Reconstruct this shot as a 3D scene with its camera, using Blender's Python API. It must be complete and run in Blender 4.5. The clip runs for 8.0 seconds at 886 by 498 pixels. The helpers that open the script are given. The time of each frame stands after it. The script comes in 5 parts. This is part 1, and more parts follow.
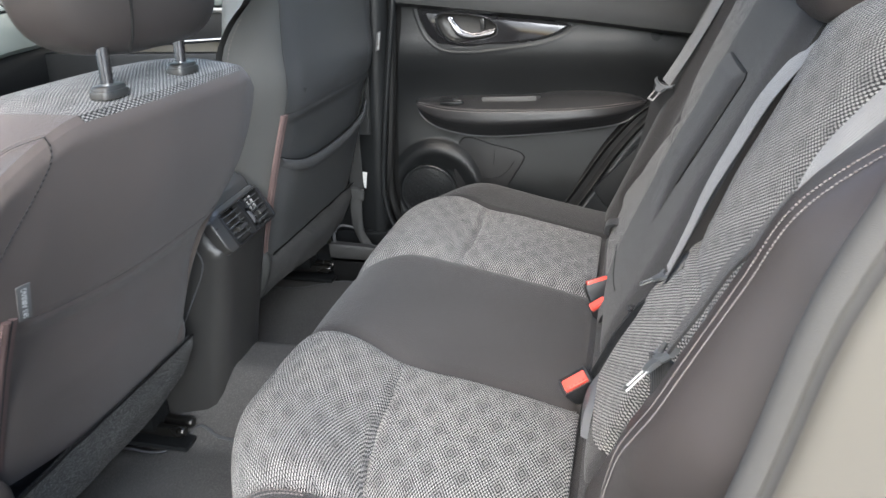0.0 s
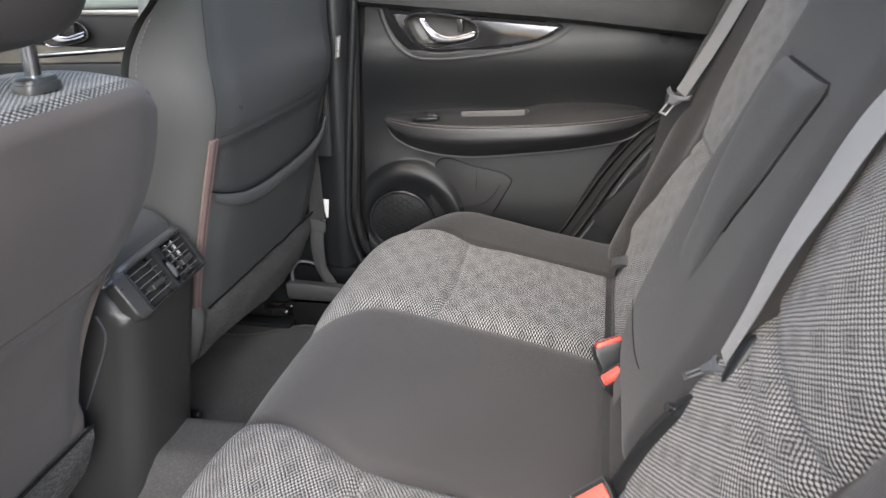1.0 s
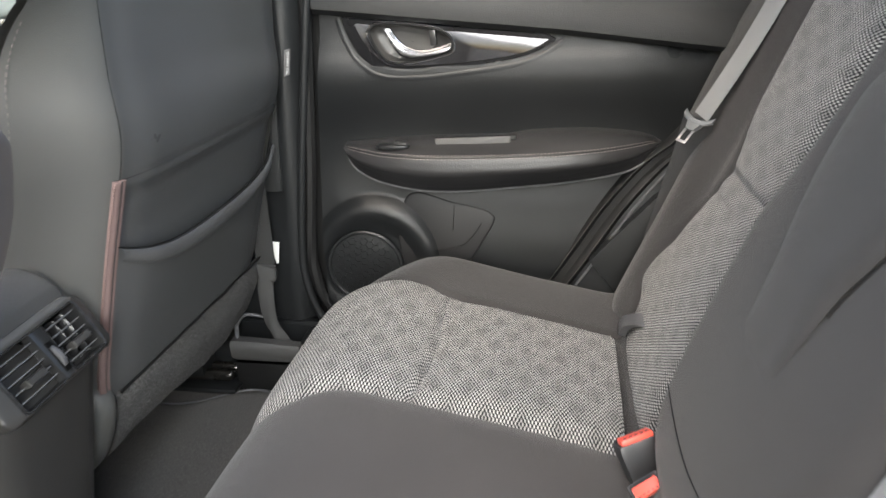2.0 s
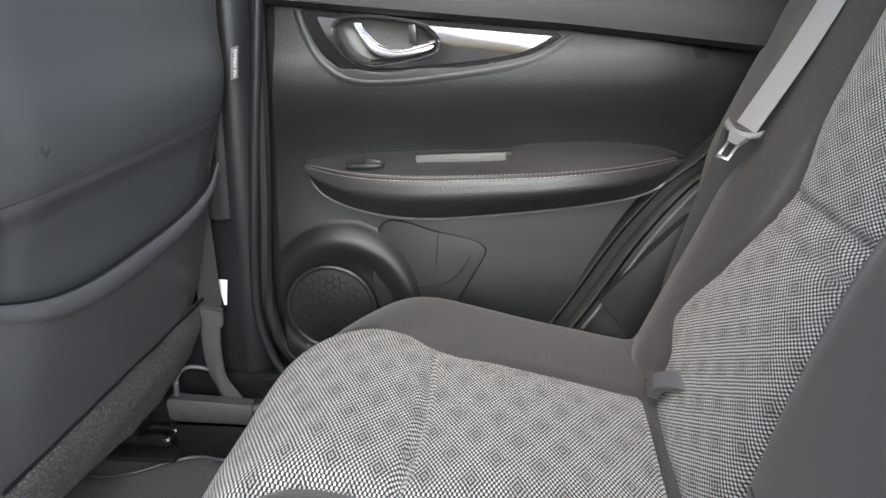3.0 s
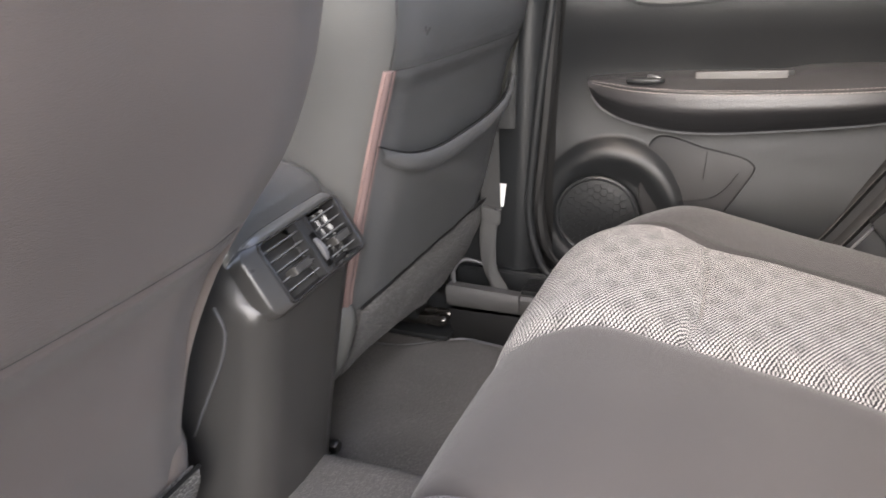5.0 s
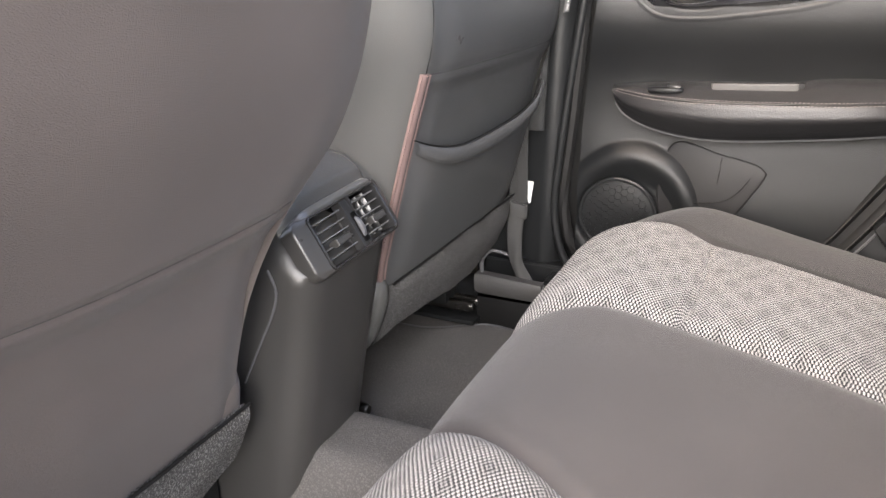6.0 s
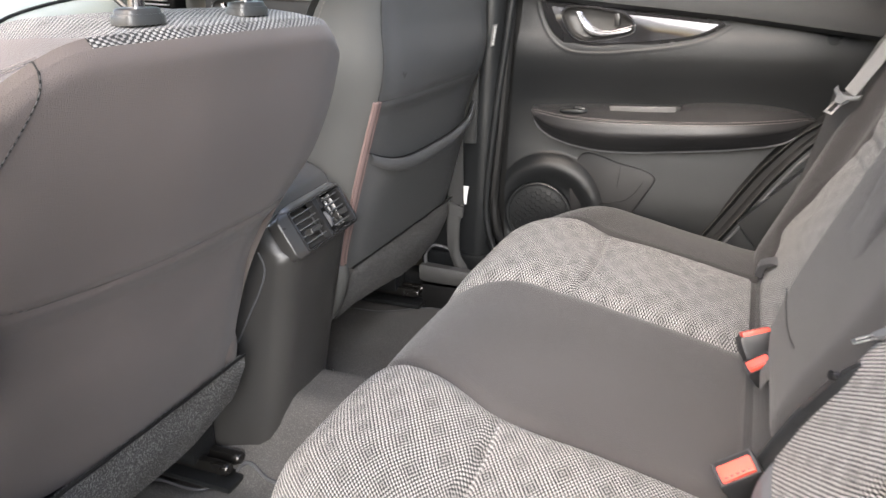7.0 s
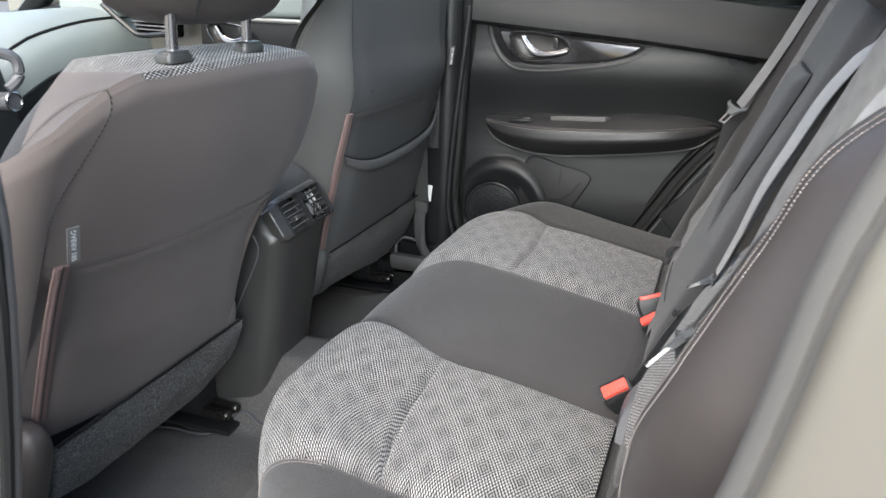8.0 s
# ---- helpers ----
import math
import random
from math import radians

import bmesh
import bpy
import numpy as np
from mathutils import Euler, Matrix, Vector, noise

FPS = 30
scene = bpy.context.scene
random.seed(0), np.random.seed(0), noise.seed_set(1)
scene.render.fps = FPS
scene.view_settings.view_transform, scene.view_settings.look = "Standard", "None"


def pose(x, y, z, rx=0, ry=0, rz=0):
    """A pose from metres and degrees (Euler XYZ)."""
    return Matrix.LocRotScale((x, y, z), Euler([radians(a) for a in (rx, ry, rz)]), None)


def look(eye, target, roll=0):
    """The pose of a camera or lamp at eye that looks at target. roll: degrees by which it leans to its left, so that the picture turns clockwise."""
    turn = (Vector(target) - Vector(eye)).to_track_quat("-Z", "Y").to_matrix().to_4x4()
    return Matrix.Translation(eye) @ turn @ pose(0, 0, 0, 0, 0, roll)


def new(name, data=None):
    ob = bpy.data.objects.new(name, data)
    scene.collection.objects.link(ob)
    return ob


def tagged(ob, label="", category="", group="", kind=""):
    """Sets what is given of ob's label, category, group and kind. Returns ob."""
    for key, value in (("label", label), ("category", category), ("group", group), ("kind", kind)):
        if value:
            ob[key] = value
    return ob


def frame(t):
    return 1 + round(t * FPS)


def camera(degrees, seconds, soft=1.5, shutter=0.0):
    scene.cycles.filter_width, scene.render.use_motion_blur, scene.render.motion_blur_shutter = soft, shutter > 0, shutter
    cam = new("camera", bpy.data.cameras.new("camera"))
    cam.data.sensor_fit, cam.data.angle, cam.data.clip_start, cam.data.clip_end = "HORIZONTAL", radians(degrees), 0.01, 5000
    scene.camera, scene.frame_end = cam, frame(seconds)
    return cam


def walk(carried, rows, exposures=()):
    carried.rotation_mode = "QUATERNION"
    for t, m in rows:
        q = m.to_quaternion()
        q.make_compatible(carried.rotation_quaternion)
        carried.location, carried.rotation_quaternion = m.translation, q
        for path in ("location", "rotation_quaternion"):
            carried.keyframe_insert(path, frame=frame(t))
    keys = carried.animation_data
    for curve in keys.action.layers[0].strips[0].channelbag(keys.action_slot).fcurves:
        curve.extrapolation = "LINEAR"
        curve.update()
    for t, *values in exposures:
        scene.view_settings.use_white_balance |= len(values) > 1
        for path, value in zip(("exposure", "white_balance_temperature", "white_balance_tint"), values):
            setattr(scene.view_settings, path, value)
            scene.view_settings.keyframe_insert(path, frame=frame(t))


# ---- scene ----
cam = camera(61.3, 8.0, shutter=0.35)
PATH = [
    (0, (0.032, 0.09, 0.88), (-0.433, 1.87, 0.097), -2.4),
    (0.5, (0.005, 0.219, 0.855), (-0.439, 2.006, 0.073), -2.4),
    (1, (-0.02, 0.357, 0.839), (-0.438, 2.155, 0.071), -2.7),
    (1.5, (-0.045, 0.456, 0.827), (-0.423, 2.273, 0.081), -2.7),
    (2.8, (-0.145, 0.782, 0.753), (-0.386, 2.644, 0.064), -1.7),
    (3, (-0.148, 0.799, 0.748), (-0.38, 2.666, 0.068), -1.7),
    (3.5, (-0.156, 0.81, 0.745), (-0.399, 2.68, 0.079), -1.8),
    (4, (-0.175, 0.79, 0.747), (-0.56, 2.633, 0.069), -2.6),
    (4.5, (-0.207, 0.702, 0.721), (-0.794, 2.487, 0.034), -3.0),
    (5, (-0.226, 0.618, 0.687), (-0.958, 2.336, -0.03), -2.8),
    (5.2, (-0.228, 0.602, 0.69), (-1.006, 2.29, -0.048), -3.0),
    (6.3, (-0.129, 0.462, 0.719), (-0.963, 2.143, 0.025), -1.4),
    (6.5, (-0.108, 0.408, 0.737), (-0.901, 2.107, 0.039), -1.2),
    (7, (-0.052, 0.298, 0.764), (-0.764, 2.036, 0.077), -0.7),
    (7.5, (0.023, 0.193, 0.784), (-0.659, 1.95, 0.115), -0.6),
    (8, (0.08, 0.082, 0.811), (-0.593, 1.843, 0.141), -0.5),
]
EXPOSURES = [(0.0, 2.02, 6100, 7), (1.0, 2.16, 6350, 9), (1.7, 2.27, 6500, 7), (3.5, 2.53, 6050, 8), (4.5, 2.64, 6450, 12), (5.0, 2.80, 6700, 14), (6.5, 2.76, 6750, 14), (7.2, 2.44, 6550, 10), (8.0, 2.02, 6150, 7)]
walk(cam, [(t, look(eye, target, roll)) for t, eye, target, roll in PATH], EXPOSURES)

# ---- world, sun and exposure ----
world = bpy.data.worlds.new("overcast_sky")
scene.world = world
world.use_nodes = True
wn = world.node_tree.nodes
sky = wn.new("ShaderNodeTexSky")
sky.sky_type = "NISHITA"
sky.sun_disc = False
sky.sun_elevation = radians(52)
sky.sun_rotation = radians(195)
sky.air_density, sky.dust_density = 1.3, 4.0
wn["Background"].inputs["Strength"].default_value = 0.14
world.node_tree.links.new(sky.outputs["Color"], wn["Background"].inputs["Color"])
sun_data = bpy.data.lights.new("sun", "SUN")
sun_data.energy, sun_data.angle, sun_data.color = 1.7, radians(45), (1.0, 0.97, 0.93)
sun = new("sun", sun_data)
sun.matrix_world = look((1.5, -4.4, 2.8), (-0.2, 1.0, 0.3))


# ---- materials ----
def material(name, color, rough=0.6, metal=0.0, var=0.15, grain=0.0, grain_scale=600.0, stain_scale=7.0,
             coat=0.0, sheen=0.0, kind="noise", spec=0.5, speck=None):
    """A surface with fine relief (grain) and slow wear (stains) in metres."""
    m = bpy.data.materials.new(name)
    m.use_nodes = True
    n, l = m.node_tree.nodes, m.node_tree.links
    b = n["Principled BSDF"]
    b.inputs["Roughness"].default_value = rough
    b.inputs["Metallic"].default_value = metal
    b.inputs["Coat Weight"].default_value = coat
    b.inputs["Coat Roughness"].default_value = 0.08
    b.inputs["Sheen Weight"].default_value = sheen
    b.inputs["Sheen Roughness"].default_value = 0.45
    b.inputs["Specular IOR Level"].default_value = spec
    tc = n.new("ShaderNodeTexCoord")
    big = n.new("ShaderNodeTexNoise")
    big.inputs["Scale"].default_value, big.inputs["Detail"].default_value = stain_scale, 5
    l.new(tc.outputs["Object"], big.inputs["Vector"])
    ramp = n.new("ShaderNodeMix")
    ramp.data_type = "RGBA"
    ramp.inputs[6].default_value = (*[c * (1 - var) for c in color], 1)
    ramp.inputs[7].default_value = (*[min(1, c * (1 + var)) for c in color], 1)
    l.new(big.outputs["Fac"], ramp.inputs[0])
    out = ramp.outputs[2]
    fine = n.new("ShaderNodeTexVoronoi" if kind == "leather" else "ShaderNodeTexNoise")
    fine.inputs["Scale"].default_value = grain_scale
    l.new(tc.outputs["Object"], fine.inputs["Vector"])
    fine_out = fine.outputs["Distance"] if kind == "leather" else fine.outputs["Fac"]
    if speck:
        mix = n.new("ShaderNodeMix")
        mix.data_type = "RGBA"
        cut = n.new("ShaderNodeMapRange")
        cut.inputs[1].default_value, cut.inputs[2].default_value = 0.49, 0.64
        l.new(fine_out, cut.inputs[0])
        l.new(cut.outputs[0], mix.inputs[0])
        l.new(out, mix.inputs[6])
        mix.inputs[7].default_value = (*speck, 1)
        out = mix.outputs[2]
    l.new(out, b.inputs["Base Color"])
    rr = n.new("ShaderNodeMapRange")
    rr.inputs[3].default_value, rr.inputs[4].default_value = max(0.02, rough - 0.07), min(1, rough + 0.07)
    l.new(big.outputs["Fac"], rr.inputs[0])
    l.new(rr.outputs[0], b.inputs["Roughness"])
    if grain:
        bump = n.new("ShaderNodeBump")
        bump.inputs["Strength"].default_value, bump.inputs["Distance"].default_value = grain, 0.001
        l.new(fine_out, bump.inputs["Height"])
        l.new(bump.outputs[0], b.inputs["Normal"])
    return m


def math_node(nodes, links, op, a, b=None):
    k = nodes.new("ShaderNodeMath")
    k.operation = op
    for i, v in enumerate((a, b)):
        if v is None:
            continue
        if isinstance(v, (int, float)):
            k.inputs[i].default_value = v
        else:
            links.new(v, k.inputs[i])
    return k.outputs[0]


def tweed_material(name, rows, lattice, light, dark):
    """Black and white basket weave whose rows jump in nested diamonds; UVs are metres."""
    m = bpy.data.materials.new(name)
    m.use_nodes = True
    n, l = m.node_tree.nodes, m.node_tree.links
    f = lambda op, a, b=None: math_node(n, l, op, a, b)
    b = n["Principled BSDF"]
    b.inputs["Roughness"].default_value = 0.9
    b.inputs["Sheen Weight"].default_value = 0.15
    uv = n.new("ShaderNodeUVMap")
    jit = n.new("ShaderNodeTexNoise")
    jit.inputs["Scale"].default_value = 60
    l.new(uv.outputs[0], jit.inputs["Vector"])
    wob = n.new("ShaderNodeVectorMath")
    wob.operation = "MULTIPLY_ADD"
    l.new(jit.outputs["Color"], wob.inputs[0])
    wob.inputs[1].default_value = (0.0016, 0.0016, 0)
    l.new(uv.outputs[0], wob.inputs[2])
    sep = n.new("ShaderNodeSeparateXYZ")
    l.new(wob.outputs[0], sep.inputs[0])
    u, v = sep.outputs[0], sep.outputs[1]
    p, q = f("DIVIDE", u, lattice[0]), f("DIVIDE", v, lattice[1])
    da = f("ABSOLUTE", f("SUBTRACT", f("FRACT", f("ADD", p, q)), 0.5))
    dc = f("ABSOLUTE", f("SUBTRACT", f("FRACT", f("SUBTRACT", p, q)), 0.5))
    ring, row = f("MAXIMUM", da, dc), f("MINIMUM", da, dc)
    cr = f("COSINE", f("MULTIPLY", ring, 2 * math.pi * rows))
    ct = f("COSINE", f("MULTIPLY", row, 2 * math.pi * rows))
    share = n.new("ShaderNodeMapRange")
    share.interpolation_type = "SMOOTHSTEP"
    share.inputs[1].default_value, share.inputs[2].default_value = 0.06, 0.46
    share.inputs[3].default_value, share.inputs[4].default_value = -0.62, -0.50
    l.new(ring, share.inputs[0])
    w = f("ADD", f("MULTIPLY", cr, share.outputs[0]), f("MULTIPLY", ct, f("SUBTRACT", -1.0, share.outputs[0])))
    lit = n.new("ShaderNodeMapRange")
    lit.interpolation_type = "SMOOTHSTEP"
    lit.inputs[1].default_value, lit.inputs[2].default_value = -0.02, 0.26
    l.new(w, lit.inputs[0])
    core = n.new("ShaderNodeMapRange")
    core.inputs[1].default_value, core.inputs[2].default_value = 0.03, 0.44
    core.inputs[3].default_value, core.inputs[4].default_value = 0.56, 1.10
    l.new(ring, core.inputs[0])
    wear = n.new("ShaderNodeTexNoise")
    wear.inputs["Scale"].default_value = 900
    l.new(uv.outputs[0], wear.inputs["Vector"])
    amount = f("MULTIPLY", f("MULTIPLY", lit.outputs[0], core.outputs[0]), f("ADD", f("MULTIPLY", wear.outputs["Fac"], 0.7), 0.62))
    mix = n.new("ShaderNodeMix")
    mix.data_type = "RGBA"
    mix.inputs[6].default_value, mix.inputs[7].default_value = (*dark, 1), (*light, 1)
    l.new(amount, mix.inputs[0])
    l.new(mix.outputs[2], b.inputs["Base Color"])
    bump = n.new("ShaderNodeBump")
    bump.inputs["Strength"].default_value, bump.inputs["Distance"].default_value = 0.6, 0.001
    l.new(w, bump.inputs["Height"])
    l.new(bump.outputs[0], b.inputs["Normal"])
    return m


def belt_material(name, color, sheen=0.3):
    m = material(name, color, 0.55, var=0.08, sheen=sheen)
    n, l = m.node_tree.nodes, m.node_tree.links
    uv = n.new("ShaderNodeUVMap")
    wave = n.new("ShaderNodeTexWave")
    wave.inputs["Scale"].default_value = 90
    wave.bands_direction = "X"
    l.new(uv.outputs[0], wave.inputs["Vector"])
    bump = n.new("ShaderNodeBump")
    bump.inputs["Strength"].default_value, bump.inputs["Distance"].default_value = 0.35, 0.001
    l.new(wave.outputs["Fac"], bump.inputs["Height"])
    l.new(bump.outputs[0], n["Principled BSDF"].inputs["Normal"])
    return m


def glass_material(name, tint):
    """Window glass: clear or tinted, with a mirror-like gloss at grazing angles."""
    m = bpy.data.materials.new(name)
    m.use_nodes = True
    n, l = m.node_tree.nodes, m.node_tree.links
    n.remove(n["Principled BSDF"])
    clear, gloss, mix, fres = n.new("ShaderNodeBsdfTransparent"), n.new("ShaderNodeBsdfGlossy"), n.new("ShaderNodeMixShader"), n.new("ShaderNodeFresnel")
    clear.inputs["Color"].default_value = (*tint, 1)
    gloss.inputs["Roughness"].default_value = 0.02
    fres.inputs["IOR"].default_value = 1.45
    l.new(fres.outputs[0], mix.inputs[0])
    l.new(clear.outputs[0], mix.inputs[1])
    l.new(gloss.outputs[0], mix.inputs[2])
    l.new(mix.outputs[0], n["Material Output"].inputs["Surface"])
    return m


TINTED = glass_material("tinted_window_glass", (0.42, 0.44, 0.43))
CLEAR = glass_material("window_glass", (0.80, 0.84, 0.82))
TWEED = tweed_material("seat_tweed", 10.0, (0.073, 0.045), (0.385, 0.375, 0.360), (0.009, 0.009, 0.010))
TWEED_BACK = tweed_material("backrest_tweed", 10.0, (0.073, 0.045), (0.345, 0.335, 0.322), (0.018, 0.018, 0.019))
SEATCLOTH = material("front_seat_cloth", (0.110, 0.0915, 0.085), 0.72, var=0.22, grain=0.6, grain_scale=1100, sheen=0.15, spec=0.4)
MAT = material("floor_mat_carpet", (0.090, 0.086, 0.082), 0.95, var=0.3, grain=1.0, grain_scale=480, speck=(0.14, 0.133, 0.126))
# paler than the console: the sky's reflection on the brow is put into its colour
BROW = material("glossy_brow", (0.090, 0.089, 0.086), 0.24, var=0.15, grain=0.20, grain_scale=420, kind="leather", coat=0.3)
SIDEVINYL = material("grey_leatherette", (0.105, 0.105, 0.100), 0.38, var=0.10, grain=0.25, grain_scale=900, kind="leather")
# nearly black, no gloss: the shade deep in the vents is put into the colour
WELL = material("vent_well_shade", (0.004, 0.004, 0.004), 0.9, spec=0.05)
FABRIC = material("dark_seat_fabric", (0.0290, 0.0272, 0.0272), 0.80, var=0.24, grain=0.6, grain_scale=1100, sheen=0.17, spec=0.4)
CENTRE = material("bench_centre_cloth", (0.0425, 0.0388, 0.0378), 0.80, var=0.24, grain=0.6, grain_scale=1100, sheen=0.17, spec=0.4)
ARMFAB = material("armrest_fabric", (0.034, 0.0325, 0.0322), 0.8, var=0.14, grain=0.4, grain_scale=1800, sheen=0.15, spec=0.4)
VINYL = material("dark_vinyl", (0.064, 0.055, 0.052), 0.42, var=0.12, grain=0.16, grain_scale=1500, kind="leather")
BOLSTER = material("bolster_leatherette", (0.053, 0.0455, 0.0435), 0.38, var=0.12, grain=0.16, grain_scale=1500, kind="leather")
VINYL_PLAIN = material("dark_vinyl_smooth", (0.088, 0.0895, 0.091), 0.30, var=0.10, grain=0.2, grain_scale=1100, kind="leather")
PLASTIC = material("grained_black_plastic", (0.0105, 0.0113, 0.0120), 0.30, var=0.12, grain=0.28, grain_scale=820, kind="leather", spec=0.32)
LEDGE = material("soft_ledge_skin", (0.0105, 0.0111, 0.0116), 0.45, var=0.12, grain=0.3, grain_scale=820, kind="leather", spec=0.3)
PLASTIC_FINE = material("black_plastic", (0.0150, 0.0160, 0.0168), 0.33, var=0.12, grain=0.25, grain_scale=1200, spec=0.4)
PLASTIC_GREY_GRAIN = material("grey_grained_plastic", (0.062, 0.061, 0.060), 0.5, var=0.15, grain=0.5, grain_scale=420, kind="leather")
PLASTIC_GREY = material("grey_plastic", (0.10, 0.10, 0.105), 0.40, var=0.08, grain=0.2, grain_scale=1200)
SLEEVE = material("grey_sleeve", (0.070, 0.070, 0.069), 0.17, var=0.2, grain=0.2, grain_scale=300)
SOFT = material("soft_armrest_skin", (0.020, 0.020, 0.021), 0.38, var=0.12, grain=0.3, grain_scale=420, kind="leather")
GLOSS = material("metallic_inlay", (0.046, 0.045, 0.048), 0.10, metal=0.6, var=0.35, stain_scale=14.0, coat=0.35)
VANE = material("vane_plastic", (0.115, 0.115, 0.114), 0.26, var=0.1)
SATIN = material("satin_black", (0.022, 0.022, 0.0225), 0.22, var=0.1)
CONSOLE = material("console_plastic", (0.044, 0.0426, 0.041), 0.30, var=0.15, grain=0.15, grain_scale=900, kind="leather")
CHROME = material("satin_chrome", (0.44, 0.44, 0.455), 0.15, metal=1.0, var=0.05)
# the same chrome, its reflection of the dark cabin put into the colour
CHROME_SHADED = material("chrome_dark_reflection", (0.17, 0.17, 0.18), 0.17, metal=1.0, var=0.1)
BLADE = material("blade_steel", (0.36, 0.36, 0.36), 0.30, metal=0.9, var=0.15)
STEEL = material("dark_steel", (0.075, 0.072, 0.068), 0.28, metal=0.9, var=0.4)
RIM = material("black_gloss_rim", (0.006, 0.006, 0.007), 0.28, var=0.1, spec=0.25)
POCKET = material("smooth_pocket_plastic", (0.014, 0.014, 0.0145), 0.45, var=0.15, grain=0.2, grain_scale=1200, spec=0.25)
RUBBER = material("rubber_seal", (0.010, 0.010, 0.010), 0.55, var=0.2, grain=0.2, grain_scale=900, spec=0.3)
PILLARCLOTH = material("rear_pillar_cloth", (0.058, 0.057, 0.056), 0.85, var=0.16, grain=0.6, grain_scale=1100, sheen=0.15, spec=0.4)
PILLARTRIM = material("pillar_trim_cloth", (0.135, 0.124, 0.116), 0.75, var=0.15, grain=0.4, grain_scale=1400)
GREYTRIM = material("grey_door_seal", (0.088, 0.084, 0.079), 0.75, var=0.15, grain=0.4, grain_scale=1400)
CARPET = material("floor_carpet", (0.078, 0.074, 0.071), 0.95, var=0.35, grain=1.0, grain_scale=480, speck=(0.125, 0.118, 0.112))
FLAP = material("felt_flap", (0.058, 0.056, 0.055), 0.95, var=0.25, grain=1.0, grain_scale=520, speck=(0.23, 0.228, 0.222))
BELT = belt_material("grey_belt", (0.20, 0.20, 0.203))
BELT_DARK = belt_material("dark_belt", (0.045, 0.045, 0.046), 0.1)
BELT_BLACK = belt_material("black_belt", (0.016, 0.016, 0.016), 0.0)
TONGUE = material("belt_tongue_plastic", (0.105, 0.110, 0.115), 0.38, var=0.08)
BUCKLE = material("buckle_plastic", (0.030, 0.031, 0.033), 0.42, var=0.1, grain=0.2, grain_scale=1200)
RED = material("red_button", (0.80, 0.10, 0.07), 0.35, var=0.1)
PIPING = material("mauve_piping", (0.17, 0.115, 0.107), 0.75, var=0.15, grain=0.3, grain_scale=900)
THREAD = material("pale_thread", (0.215, 0.19, 0.184), 0.8, var=0.1)
THREAD_DARK = material("grey_thread", (0.085, 0.08, 0.08), 0.8, var=0.1)
PAINT = material("champagne_paint", (0.175, 0.161, 0.137), 0.36, metal=0.35, var=0.03, coat=0.8)
PAPER = material("white_sticker", (0.80, 0.80, 0.78), 0.6, var=0.03)
TAG = material("grey_tag_cloth", (0.17, 0.165, 0.16), 0.8, var=0.1)
LABEL = material("black_label", (0.03, 0.03, 0.03), 0.6, var=0.05)
DASH = material("grey_green_dash", (0.20, 0.225, 0.215), 0.55, var=0.1, grain=0.25, grain_scale=1000, kind="leather")
ROOFLINING = material("pale_roof_lining", (0.45, 0.44, 0.42), 0.9, var=0.08, grain=0.3, grain_scale=900)
CONCRETE = material("grey_concrete", (0.099, 0.097, 0.090), 0.9, var=0.3, grain=1.0, grain_scale=200)


# ---- mesh helpers ----
def part(name, bm, mat, parent=None, label="", smooth=True):
    me = bpy.data.meshes.new(name)
    bmesh.ops.recalc_face_normals(bm, faces=bm.faces)
    bm.to_mesh(me)
    bm.free()
    me.materials.append(mat)
    if smooth:
        me.polygons.foreach_set("use_smooth", [True] * len(me.polygons))
        me.set_sharp_from_angle(angle=radians(42))
    ob = new(name, me)
    ob.parent = parent
    if label:
        ob["label"] = label
    return ob


def thing(name, label, category, at=(0, 0, 0), group="", kind=""):
    ob = new(name)
    ob.empty_display_size = 0.05
    return tagged(ob, label, category, group, kind)


def sheet(fn, nu, nv, uv=None, bm=None):
    """A grid of fn(u, v), u and v from 0 to 1. uv gives metres across the cloth."""
    bm = bm or bmesh.new()
    lay = bm.loops.layers.uv.verify()
    vs = [[bm.verts.new(fn(i / nu, j / nv)) for j in range(nv + 1)] for i in range(nu + 1)]
    for i in range(nu):
        for j in range(nv):
            quad = ((i, j), (i + 1, j), (i + 1, j + 1), (i, j + 1))
            face = bm.faces.new([vs[a][c] for a, c in quad])
            if uv:
                for loop, (a, c) in zip(face.loops, quad):
                    loop[lay].uv = uv(a / nu, c / nv)
    return bm


def spline(pts, n=12, closed=False):
    """A smooth curve through the points."""
    p = [np.array(q, float) for q in pts]
    m = len(p)
    out = []
    for i in range(m if closed else m - 1):
        if closed:
            a, b, c, d = p[i - 1], p[i], p[(i + 1) % m], p[(i + 2) % m]
        else:
            a, b, c, d = p[max(i - 1, 0)], p[i], p[i + 1], p[min(i + 2, m - 1)]
        for k in range(n):
            t = k / n
            out.append(0.5 * (2 * b + (c - a) * t + (2 * a - 5 * b + 4 * c - d) * t * t + (3 * b - a - 3 * c + d) * t ** 3))
    if not closed:
        out.append(p[-1])
    return out


